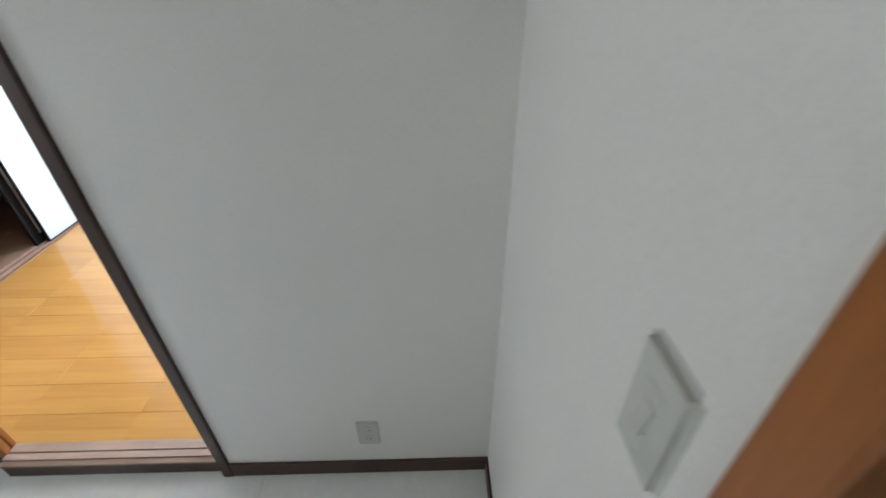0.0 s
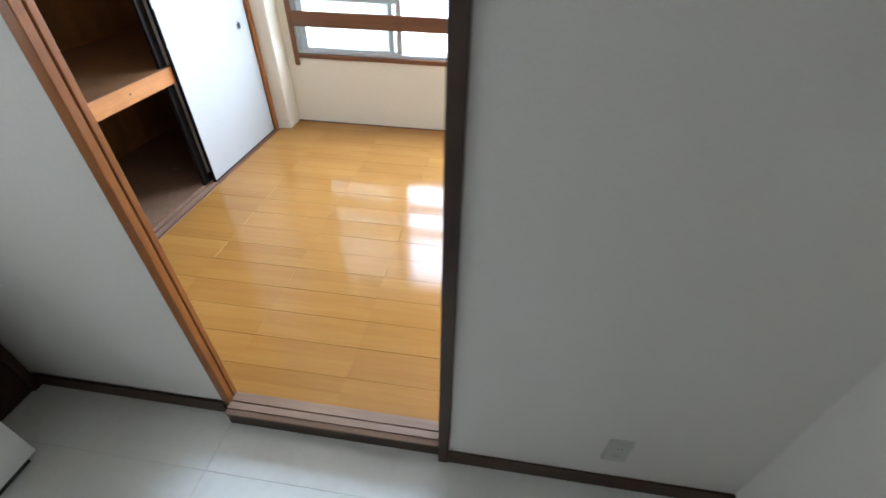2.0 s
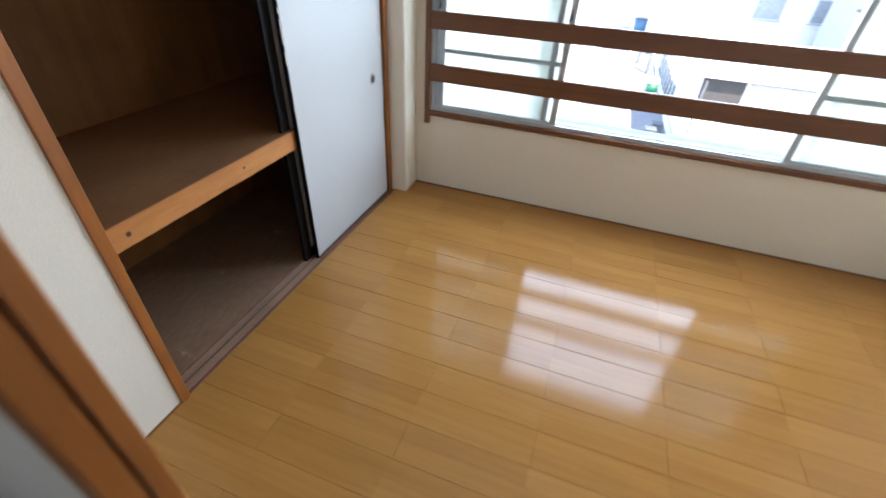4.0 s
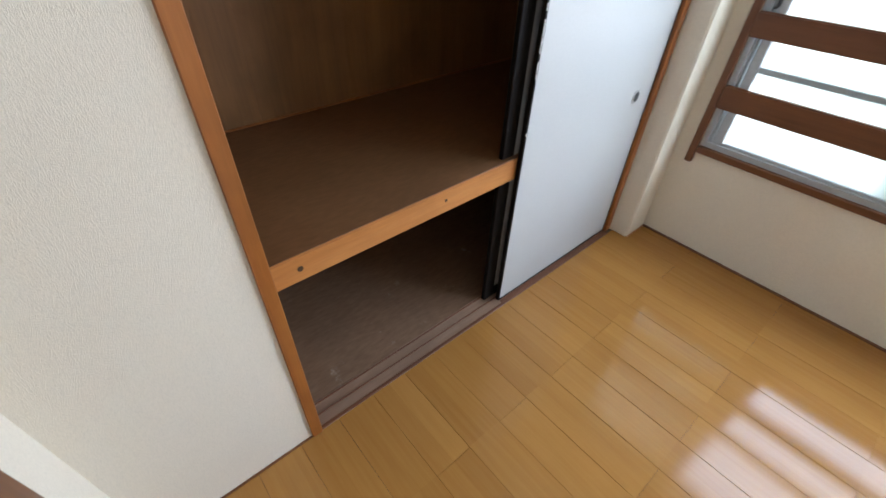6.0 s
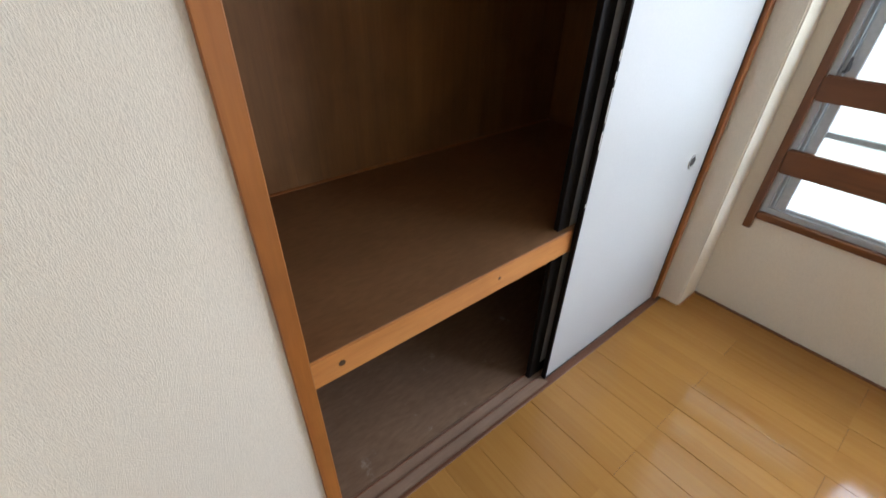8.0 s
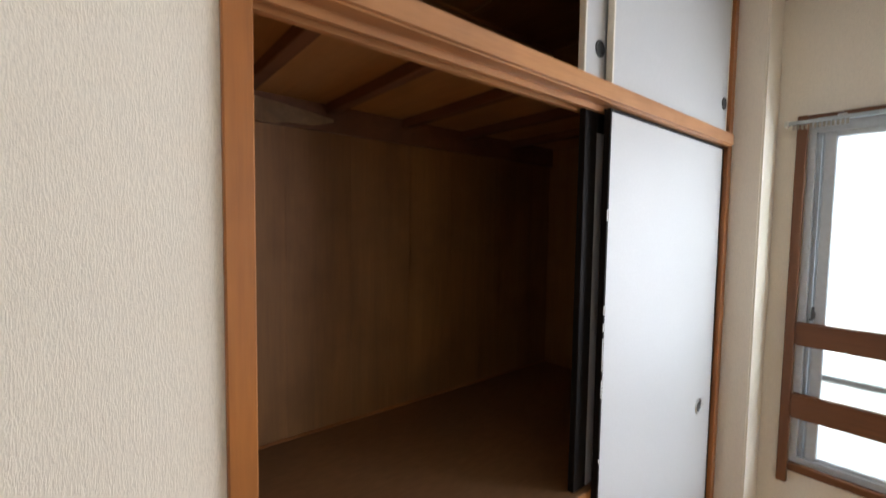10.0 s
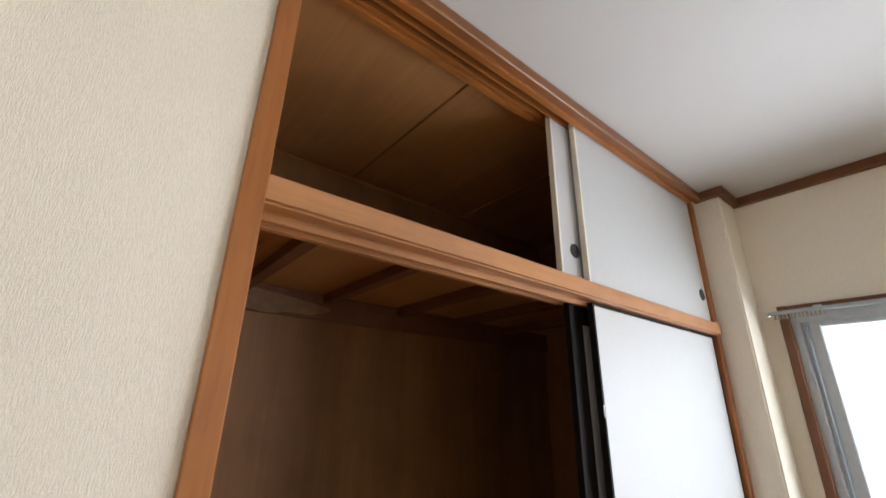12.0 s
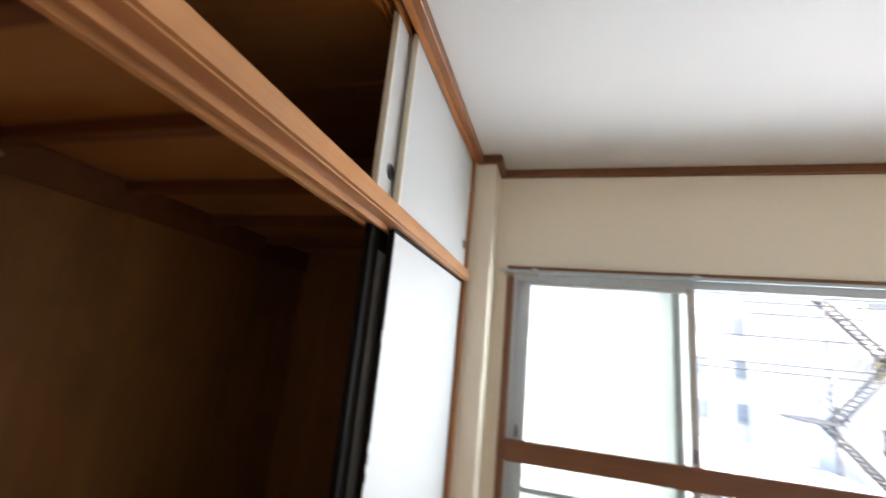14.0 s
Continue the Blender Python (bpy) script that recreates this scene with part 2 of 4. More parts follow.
RENDER_BLUE = plain("blue_grey_facade", (0.36, 0.37, 0.39), 0.7, 0, 3, 0.06)
DARK_GLASS = plain("dark_window_glass", (0.03, 0.035, 0.042), 0.08, 0, 4, 0.2)
CURTAINED = plain("curtained_window_glass", (0.30, 0.32, 0.34), 0.15, 0, 4, 0.12)
CAR_WHITE = plain("white_car_paint", (0.78, 0.78, 0.77), 0.2, 0, 5, 0.02)
GREEN = plain("green_plastic", (0.012, 0.12, 0.06), 0.4, 0, 20, 0.1)
BLUE = plain("blue_plastic", (0.03, 0.09, 0.16), 0.4, 0, 20, 0.1)
GREY_POT = plain("grey_planter", (0.09, 0.10, 0.105), 0.8, 0, 20, 0.1)
STAIR_GREY = plain("grey_painted_steel", (0.05, 0.053, 0.058), 0.5, 0.2, 12, 0.1)
CABLE = plain("black_cable", (0.02, 0.02, 0.02), 0.6, 0, 30, 0.1)


# ---- mesh helpers ----
def box_mesh(name, size, bevel=0.0, at=(0, 0, 0), segments=1):
    bm = bmesh.new()
    bmesh.ops.create_cube(bm, size=1.0, matrix=Matrix.Translation(at) @ Matrix.Diagonal((*size, 1)))
    if bevel:
        bmesh.ops.bevel(bm, geom=bm.edges[:], offset=bevel, segments=segments, affect="EDGES", clamp_overlap=True)
    return bm


def bm_box(lo, hi, bevel=0.0, segments=1):
    """A box between two corners."""
    return box_mesh("", [b - a for a, b in zip(lo, hi)], bevel, [(a + b) / 2 for a, b in zip(lo, hi)], segments)


def bm_extrude(profile, axis, a, b):
    """A closed profile swept along one axis from a to b; its points name the other two axes in order."""
    bm = bmesh.new()
    i = "xyz".index(axis)
    rings = []
    for v in (a, b):
        ring = []
        for p in profile:
            co = list(p)
            co.insert(i, v)
            ring.append(bm.verts.new(co))
        rings.append(ring)
    n = len(profile)
    for k in range(n):
        bm.faces.new((rings[0][k], rings[0][(k + 1) % n], rings[1][(k + 1) % n], rings[1][k]))
    bm.faces.new(rings[0][::-1])
    bm.faces.new(rings[1])
    bmesh.ops.recalc_face_normals(bm, faces=bm.faces[:])
    return bm


def bm_cyl(a, b, r, sides=16, r2=None):
    a, b = Vector(a), Vector(b)
    bm = bmesh.new()
    m = Matrix.Translation((a + b) / 2) @ (b - a).to_track_quat("Z", "Y").to_matrix().to_4x4()
    bmesh.ops.create_cone(bm, cap_ends=True, segments=sides, radius1=r, radius2=r if r2 is None else r2, depth=(b - a).length, matrix=m)
    for f in bm.faces:
        f.smooth = len(f.verts) == 4
    return bm


def bm_ring(center, axis, r_in, r_out, depth, sides=28):
    """A flat rounded ring whose hole runs along an axis."""
    bm = bmesh.new()
    prof = [(r_in, 0), (r_in, depth * 0.7), ((r_in + r_out) / 2, depth), (r_out, depth * 0.6), (r_out, 0)]
    q = Vector(axis).to_track_quat("Z", "Y")
    rows = []
    for k in range(sides):
        a = 2 * math.pi * k / sides
        rows.append([bm.verts.new(Vector(center) + q @ Vector((r * math.cos(a), r * math.sin(a), h))) for r, h in prof])
    for k in range(sides):
        n = rows[(k + 1) % sides]
        for j in range(len(prof)):
            f = bm.faces.new((rows[k][j], n[j], n[(j + 1) % len(prof)], rows[k][(j + 1) % len(prof)]))
            f.smooth = True
    bmesh.ops.recalc_face_normals(bm, faces=bm.faces[:])
    return bm


def bm_join(*parts_):
    out = bmesh.new()
    for p in parts_:
        me = bpy.data.meshes.new("tmp")
        p.to_mesh(me)
        p.free()
        out.from_mesh(me)
        bpy.data.meshes.remove(me)
    return out


def solid(name, bm, material, label="", category="", group="", kind=""):
    """One top-level mesh object."""
    me = bpy.data.meshes.new(name)
    bm.to_mesh(me)
    bm.free()
    me.materials.append(material)
    return tagged(new(name, me), label, category, group, kind)


def part(name, bm, material, parent, label=""):
    """A bmesh as one mesh object under a thing or a part."""
    ob = solid(name, bm, material, label)
    ob.parent = parent
    ob.matrix_parent_inverse = parent.matrix_world.inverted() if parent.parent is None and parent.type == "EMPTY" else Matrix.Identity(4)
    return ob


def thing(name, place=(0, 0, 0), label="", category="", group="", kind=""):
    """An Empty at the base of a thing."""
    ob = new(name)
    ob.location = place
    ob.matrix_world = Matrix.Translation(place)
    ob.empty_display_size = 0.05
    return tagged(ob, label, category, group, kind)


# ---- the plan ----
AX0, AX1, AY0, AY1 = -1.96, 0.572, -2.0, 0.325     # first room, up to the face of the dividing wall
AFLOOR = -0.074
AW1 = 0.378                                         # set-back face of the partition west of the doorway
BX0, BX1, BY0, BY1 = -2.012, 1.05, 0.398, 2.865     # second room
CEILING = 2.393
CX0, CY0, CY1 = -2.86, 0.894, 2.638                 # closet back, sides
POST_X = -2.004                                     # front of the closet posts
DOOR0, DOOR1 = -1.135, -0.360                       # opening between the rooms
WX0, WX1, WZ0, WZ1 = -1.832, 0.86, 0.525, 1.864     # window opening
WALLS = dict(kind="structure")

# first room
solid("wall_dividing_west", bm_join(bm_box((AX0, AW1, AFLOOR), (DOOR0 - 0.03, BY0, CEILING)), bm_box((BX0, AW1 + 0.002, AFLOOR), (AX0, BY0, CEILING))), WALL_A, "papered dividing wall beside the doorway", "wall", **WALLS)
solid("wall_dividing_east", bm_box((DOOR1 + 0.03, AY1, AFLOOR), (AX1 + 1.2, BY0, CEILING)), WALL_A, "papered dividing wall with a power outlet", "wall", **WALLS)
solid("wall_over_doorway", bm_box((DOOR0 - 0.03, AY1, 1.86), (DOOR1 + 0.03, BY0, CEILING)), WALL_A, "papered wall above the doorway", "wall", **WALLS)
solid("wall_room_a_east", bm_join(bm_box((AX1, -0.395, AFLOOR), (AX1 + 0.10, AY1, CEILING)), bm_box((AX1, AY0, AFLOOR), (AX1 + 0.10, -1.29, CEILING)), bm_box((AX1, -1.29, 1.99), (AX1 + 0.10, -0.395, CEILING))), WALL_A, "pale papered wall with a light switch", "wall", **WALLS)
# opening of an assumed window, out of view, that lights the first room
KW = (-0.78, -0.06, 1.1, 1.8)
solid("wall_room_a_west", bm_join(bm_box((AX0 - 0.1, AY0 - 0.1, AFLOOR), (AX0, KW[0], CEILING)), bm_box((AX0 - 0.1, KW[1], AFLOOR), (AX0, AW1 + 0.002, CEILING)), bm_box((AX0 - 0.1, KW[0], AFLOOR), (AX0, KW[1], KW[2])), bm_box((AX0 - 0.1, KW[0], KW[3]), (AX0, KW[1], CEILING))), WALL_A, "pale papered wall with a small assumed window out of view", "wall", **WALLS)
solid("wall_room_a_south", bm_box((AX0, AY0 - 0.1, AFLOOR), (AX1 + 0.1, AY0, CEILING)), WALL_A, "plain pale papered wall", "wall", **WALLS)
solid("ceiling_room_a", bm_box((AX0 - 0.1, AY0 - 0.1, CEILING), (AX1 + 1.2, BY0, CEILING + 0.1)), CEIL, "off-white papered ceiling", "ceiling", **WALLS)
solid("hall_wall_east", bm_box((AX1 + 1.1, AY0 - 0.1, AFLOOR), (AX1 + 1.2, AY1, CEILING)), WALL_A, "plain wall beyond the entrance door", "wall", **WALLS)
solid("hall_wall_south", bm_box((AX1 + 0.1, AY0 - 0.1, AFLOOR), (AX1 + 1.1, AY0, CEILING)), WALL_A, "plain wall closing the hall", "wall", **WALLS)
floor_a = solid("floor_room_a", bm_box((AX0, AY0, AFLOOR - 0.12), (AX1 + 1.1, BY0 - 0.02, AFLOOR - 0.003)), GROUT_A, "glossy pale vinyl tile floor", "floor", **WALLS)

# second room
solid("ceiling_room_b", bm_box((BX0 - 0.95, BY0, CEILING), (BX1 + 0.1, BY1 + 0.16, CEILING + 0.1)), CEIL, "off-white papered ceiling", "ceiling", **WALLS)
floor_b = solid("floor_room_b", bm_box((BX0 - 0.02, BY0 - 0.02, -0.12), (BX1, BY1, -0.004)), GROUT, "glossy honey-coloured strip floor", "floor", **WALLS)
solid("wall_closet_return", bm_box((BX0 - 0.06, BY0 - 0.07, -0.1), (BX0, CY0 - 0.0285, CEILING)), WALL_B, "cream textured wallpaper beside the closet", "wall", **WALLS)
solid("wall_dividing_lining", bm_box((BX0, BY0, 0), (DOOR0 - 0.06, BY0 + 0.006, CEILING)), WALL_B, "cream papered side of the dividing wall", "wall", **WALLS)
solid("wall_dividing_lining_east", bm_box((DOOR1 + 0.06, BY0, 0), (BX1, BY0 + 0.006, CEILING)), WALL_B, "cream papered side of the dividing wall", "wall", **WALLS)
solid("wall_room_b_east", bm_box((BX1, BY0 - 0.1, -0.1), (BX1 + 0.1, BY1 + 0.16, CEILING)), WALL_B, "plain cream papered wall", "wall", **WALLS)
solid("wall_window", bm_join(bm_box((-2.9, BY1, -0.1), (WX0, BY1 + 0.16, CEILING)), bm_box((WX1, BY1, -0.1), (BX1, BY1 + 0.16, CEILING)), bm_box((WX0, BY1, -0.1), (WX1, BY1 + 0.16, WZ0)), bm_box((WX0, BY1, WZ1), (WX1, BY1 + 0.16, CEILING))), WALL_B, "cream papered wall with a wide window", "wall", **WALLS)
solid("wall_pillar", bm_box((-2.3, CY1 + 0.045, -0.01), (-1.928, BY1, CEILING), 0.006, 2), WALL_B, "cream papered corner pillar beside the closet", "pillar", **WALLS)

# ---- closet in the second room ----
closet_back = solid("closet_wall_back", bm_box((CX0 - 0.05, CY0 - 0.1, -0.1), (CX0, BY1, CEILING)), PLY_Z, "brown plywood back of the closet", "wall", **WALLS)
by, bw = CY0 + 0.001, (0.20, 0.13, 0.24, 0.16, 0.10, 0.22, 0.18, 0.14, 0.21, 0.16)
for w_b in bw:
    if by + w_b < CY1:
        for za, zb_ in ((0.005, 0.689), (0.719, 1.768), (1.873, 2.363)):
            part("back_board", bm_box((CX0 - 0.002, by, za), (CX0 + 0.0008, by + w_b - 0.0008, zb_)), PLY_BOARD, closet_back)
        by += w_b
solid("closet_wall_south", bm_box((CX0, CY0 - 0.05, -0.1), (BX0 - 0.061, CY0, CEILING)), PLY_Z, "brown plywood side of the closet", "wall", **WALLS)
solid("closet_wall_north", bm_box((CX0, CY1, -0.1), (-2.30, CY1 + 0.04, CEILING)), PLY_Z, "brown plywood side of the closet", "wall", **WALLS)
solid("closet_floor", bm_box((CX0, CY0, -0.1), (-2.115, CY1, 0.004)), CLOSET_FLOOR, "scuffed dark brown board closet floor", "floor", **WALLS)
solid("closet_top_ceiling", bm_join(bm_box((CX0, CY0, 2.376), (-2.13, 1.424, 2.3925), 0.002), bm_box((CX0, 1.433, 2.381), (-2.13, 2.02, 2.3925), 0.002), bm_box((CX0, 2.026, 2.376), (-2.13, CY1, 2.3925), 0.002)), PLY_Y, "plywood panels over the upper closet", "ceiling", **WALLS)

closet = thing("sliding_closet", (POST_X, CY0, 0), "orange-brown wooden frame of a two-tier sliding closet", "closet frame")
part("post", bm_box((-2.125, CY0 - 0.030, 0.0), (POST_X + 0.002, CY0 + 0.006, 2.3525), 0.002), ORANGE_Z, closet)
part("post", bm_box((-2.125, CY1 - 0.002, 0.0), (POST_X - 0.022, CY1 + 0.036, 2.3525), 0.002), ORANGE_Z, closet)
# lower rail on the floor, with two grooves
rail_base = part("bottom_rail", bm_box((-2.118, CY0 + 0.005, -0.01), (-2.0085, CY1 - 0.003, 0.0015), 0.001), WORN_Y, closet, "pale worn floor rail with dark ridges")
for xa, xb in ((-2.0655, -2.0615), (-2.1075, -2.1035)):
    part("ridge", bm_box((xa, CY0 + 0.0055, 0.0016), (xb, CY1 - 0.0035, 0.0085), 0.001), BEAM_Y, rail_base)
part("lip", bm_box((-2.0215, CY0 + 0.0055, 0.0016), (-2.0087, CY1 - 0.0035, 0.007), 0.001), BEAM_Y, rail_base)
part("lip", bm_box((-2.0385, 1.803, 0.0016), (-2.0216, CY1 - 0.0035, 0.006), 0.001), BEAM_Y, rail_base)
# middle head rail: grooves below for the tall doors, flat above for the short ones
part("middle_rail", bm_extrude([(-2.118, 1.763), (-2.118, 1.860), (-2.104, 1.860), (-2.104, 1.811), (-2.010, 1.812), (-2.010, 1.772), (-2.020, 1.772), (-2.020, 1.769), (-2.034, 1.769), (-2.034, 1.776), (-2.064, 1.776), (-2.064, 1.760), (-2.074, 1.760), (-2.074, 1.776), (-2.104, 1.776), (-2.104, 1.763)], "y", CY0 + 0.005, CY1 - 0.003), RAIL_Y, closet, "pale grooved head rail")
part("top_rail", bm_extrude([(-2.118, 2.350), (-2.118, 2.3925), (-2.016, 2.3925), (-2.016, 2.344), (-2.034, 2.344), (-2.034, 2.386), (-2.0575, 2.386), (-2.0575, 2.348), (-2.0605, 2.348), (-2.0605, 2.386), (-2.085, 2.386), (-2.085, 2.356), (-2.094, 2.356), (-2.094, 2.364), (-2.102, 2.364), (-2.102, 2.350)], "y", CY0 + 0.005, CY1 - 0.003), ORANGE_Y, closet, "orange-brown grooved top rail")

shelf = thing("closet_shelf", (-2.1, CY0, 0.62), "brown closet shelf board on a pale knotted front beam", "shelf")
part("shelf_board", bm_box((CX0 + 0.001, CY0 + 0.001, 0.690), (-2.108, CY1 - 0.001, 0.709), 0.0015), SHELF, shelf)
part("front_beam", bm_box((-2.108, CY0 + 0.005, 0.626), (-2.062, CY1 - 0.003, 0.7095), 0.003, 2), PINE_Y, shelf, "pale knotted wooden front beam")
part("shelf_lip", bm_box((-2.1079, CY0 + 0.006, 0.7097), (-2.0650, CY1 - 0.004, 0.7125), 0.001), SHELF, shelf)
part("back_batten", bm_box((CX0 + 0.001, CY0 + 0.001, 0.710), (CX0 + 0.010, CY1 - 0.001, 0.718), 0.002), ORANGE_Y, shelf)
part("side_batten", bm_box((CX0 + 0.013, CY0 + 0.001, 0.655), (-2.11, CY0 + 0.018, 0.689), 0.002), BEAM_X, shelf)
for yk, zk, r in ((0.983, 0.668, 0.0085), (1.475, 0.672, 0.0055)):
    part("knot", bm_cyl((-2.0625, yk, zk), (-2.0612, yk, zk), r, 14), DARK_Y, shelf, "small dark knot")

upper = thing("upper_closet_deck", (-2.2, CY0, 1.78), "plywood deck of the upper closet on wooden joists", "closet deck")
part("deck_board", bm_box((CX0 + 0.001, CY0 + 0.001, 1.862), (-2.119, CY1 - 0.001, 1.872)), PLY_Y, upper)
for yj in (1.083, 1.375, 1.688, 2.0, 2.31):
    part("joist", bm_box((CX0 + 0.02, yj - 0.018, 1.829), (-2.119, yj + 0.018, 1.8618), 0.002), BEAM_X, upper)
part("back_ledger", bm_box((CX0 + 0.001, CY0 + 0.001, 1.769), (CX0 + 0.019, CY1 - 0.001, 1.8618), 0.002), BEAM_X, upper)
tape = bmesh.new()
prev = None
for k in range(13):
    y = CY0 + 0.02 + 0.47 * k / 12
    w = 0.003 + 0.004 * abs(math.sin(k * 2.1)) + 0.002 * math.sin(k * 5.3)
    row = [tape.verts.new((CX0 + 0.021 + w, y, 1.768 + 0.004 * math.sin(k * 1.7) + 0.03 * (k / 12) ** 4)), tape.verts.new((CX0 + 0.023 + w * 0.4, y, 1.812)), tape.verts.new((CX0 + 0.021 + w, y, 1.857 - 0.030 * k / 12 - 0.02 * (k / 12) ** 4))]
    if prev:
        for j in range(2):
            tape.faces.new((prev[j], row[j], row[j + 1], prev[j + 1]))
    prev = row
bmesh.ops.solidify(tape, geom=tape.faces[:], thickness=0.001)
part("paper_strip", tape, TAPE, upper, "crumpled pale paper strip")
part("rear_rim", bm_box((CX0 + 0.001, CY0 + 0.001, 2.364), (CX0 + 0.010, CY1 - 0.001, 2.3755), 0.002), ORANGE_Y, upper)


def pull(parent, center, r, metal=None):
    """A round recessed finger pull on a face that looks along x."""
    ring = part("finger_pull", bm_ring((center[0], center[1], center[2]), (1, 0, 0), r * 0.72, r, 0.003), metal or STEEL, parent, "round recessed finger pull")
    part("pull_cup", bm_cyl((center[0] - 0.004, center[1], center[2]), (center[0] + 0.0007, center[1], center[2]), r * 0.76, 24), BLACK, ring, "dark recessed cup")


def sliding_panel(name, x, y0, y1, z0, z1, edge, paper, label, frame_w, pulls=(), group="", body=None):
    """A papered sliding door: core with paper on both faces, and an edge frame round it."""
    t = 0.019
    door = thing(name, (x - t / 2, (y0 + y1) / 2, z0), label, "sliding door", group)
    part("panel", bm_box((x - t + 0.002, y0 + frame_w * 0.6, z0 + frame_w * 0.6), (x - 0.0015, y1 - frame_w * 0.6, z1 - frame_w * 0.6), 0.001), paper, door)
    if body:
        part("back_face", bm_box((x - t, y0 + frame_w, z0 + frame_w), (x - t + 0.0018, y1 - frame_w, z1 - frame_w)), body, door, "dark brown rear face")
    part("stile", bm_box((x - t, y0, z0), (x, y0 + frame_w, z1), 0.0015), edge, door)
    part("stile", bm_box((x - t, y1 - frame_w, z0), (x, y1, z1), 0.0015), edge, door)
    part("top_edge", bm_box((x - t, y0 + frame_w, z1 - frame_w), (x, y1 - frame_w, z1), 0.0015), edge, door)
    part("bottom_edge", bm_box((x - t, y0 + frame_w, z0), (x, y1 - frame_w, z0 + frame_w), 0.0015), edge, door)
    for c, r in pulls:
        pull(door, (x - 0.0012, *c), r, BLACK if r < 0.026 else STEEL)
    return door


tall = dict(edge=LACQUER, paper=FUSUMA, frame_w=0.009, group="tall closet doors", body=BEAM_X)
front = sliding_panel("closet_door", -2.041, 1.798, 2.633, 0.002, 1.768, label="tall white papered closet door with black lacquered edge", pulls=(((2.507, 0.773), 0.029),), **tall)
rng = random.Random(4)
for z, h in ((0.985, 0.05), (1.06, 0.09), (1.17, 0.02), (1.215, 0.025), (1.47, 0.03), (0.80, 0.012)):
    part("edge_chip", bm_box((-2.0412, 1.7978, z), (-2.0398, 1.7978 + 0.003 + 0.002 * rng.random(), z + h), 0.0004), CHIP, front, "worn pale chip on the edge")
sliding_panel("closet_door", -2.083, 1.748, 2.6, 0.002, 1.768, label="tall closet door slid behind the other, dark edge", **{**tall, "frame_w": 0.058})
short = dict(edge=CREAM_EDGE, paper=FUSUMA, frame_w=0.008, group="short upper closet doors")
sliding_panel("upper_closet_door", -2.037, 1.792, 2.634, 1.8125, 2.365, label="short white upper closet door with dark round pull", pulls=(((2.600, 1.928), 0.023),), **short)
sliding_panel("upper_closet_door", -2.062, 1.702, 2.55, 1.8115, 2.365, label="short white upper closet door slid behind the other", pulls=(((1.772, 1.918), 0.022),), **short)

# ---- trims of the second room ----
cov = [("cornice_closet", bm_box((-2.02, BY0 + 0.03, 2.353), (-1.990, CY1 + 0.07, CEILING - 0.001), 0.003), CORNICE_Y),
       ("cornice_pillar", bm_box((-1.990, CY1 + 0.02, 2.353), (-1.9, CY1 + 0.045, CEILING - 0.001), 0.003), RED_X),
       ("cornice_pillar_side", bm_box((-1.928, CY1 + 0.045, 2.353), (-1.9, BY1 - 0.028, CEILING - 0.001), 0.003), RED_Y),
       ("cornice_window_wall", bm_box((-1.928, BY1 - 0.028, 2.353), (BX1, BY1, CEILING - 0.001), 0.003), RED_X)]
for n, bm, mat in cov:
    solid(n, bm, mat, "narrow brown wooden ceiling moulding", "moulding", **WALLS)
solid("trim_floor_window_wall", bm_box((-1.928, BY1 - 0.014, -0.002), (BX1, BY1, 0.006), 0.001), RED_X, "thin brown strip where wall meets floor", "trim", **WALLS)
solid("trim_floor_closet_wall", bm_box((BX0, BY0 + 0.006, -0.002), (BX0 + 0.006, CY0 - 0.0305, 0.006), 0.001), RED_Y, "thin brown strip where wall meets floor", "trim", **WALLS)
solid("trim_floor_pillar", bm_box((-1.928, CY1 + 0.045, -0.002), (-1.922, BY1 - 0.014, 0.004), 0.001), PINE_Y, "thin pale strip round the pillar", "trim", **WALLS)

# ---- window ----
win = thing("window_1", (-0.5, BY1, WZ0), "wide sliding aluminium window in brown wooden casing, middle open", "window", kind="structure")
part("casing", bm_box((WX0 - 0.032, BY1 - 0.024, 0.445), (WX0 - 0.0005, BY1 + 0.05, 1.888), 0.003), RED_Z, win)
part("casing", bm_box((WX1 + 0.0005, BY1 - 0.024, 0.445), (WX1 + 0.032, BY1 + 0.05, 1.888), 0.003), RED_Z, win)
part("casing_head", bm_box((WX0, BY1 - 0.022, WZ1 - 0.003), (WX1, BY1 + 0.05, 1.886), 0.003), RED_X, win)
part("window_sill", bm_box((WX0, BY1 - 0.018, 0.497), (WX1, BY1 + 0.05, 0.5285), 0.003), RED_X, win)
# aluminium frame with tracks
fy0, fy1 = BY1 - 0.016, BY1 + 0.08
part("window_frame", bm_join(bm_box((WX0, fy0 + 0.018, 0.529), (WX0 + 0.024, fy1, WZ1 - 0.004), 0.002), bm_box((WX0 + 0.024, fy0 + 0.044, 0.529), (WX0 + 0.036, fy0 + 0.056, WZ1 - 0.004), 0.001)), ALU, win)
part("window_frame", bm_box((WX1 - 0.024, fy0 + 0.018, 0.529), (WX1, fy1, WZ1 - 0.004), 0.002), ALU, win)
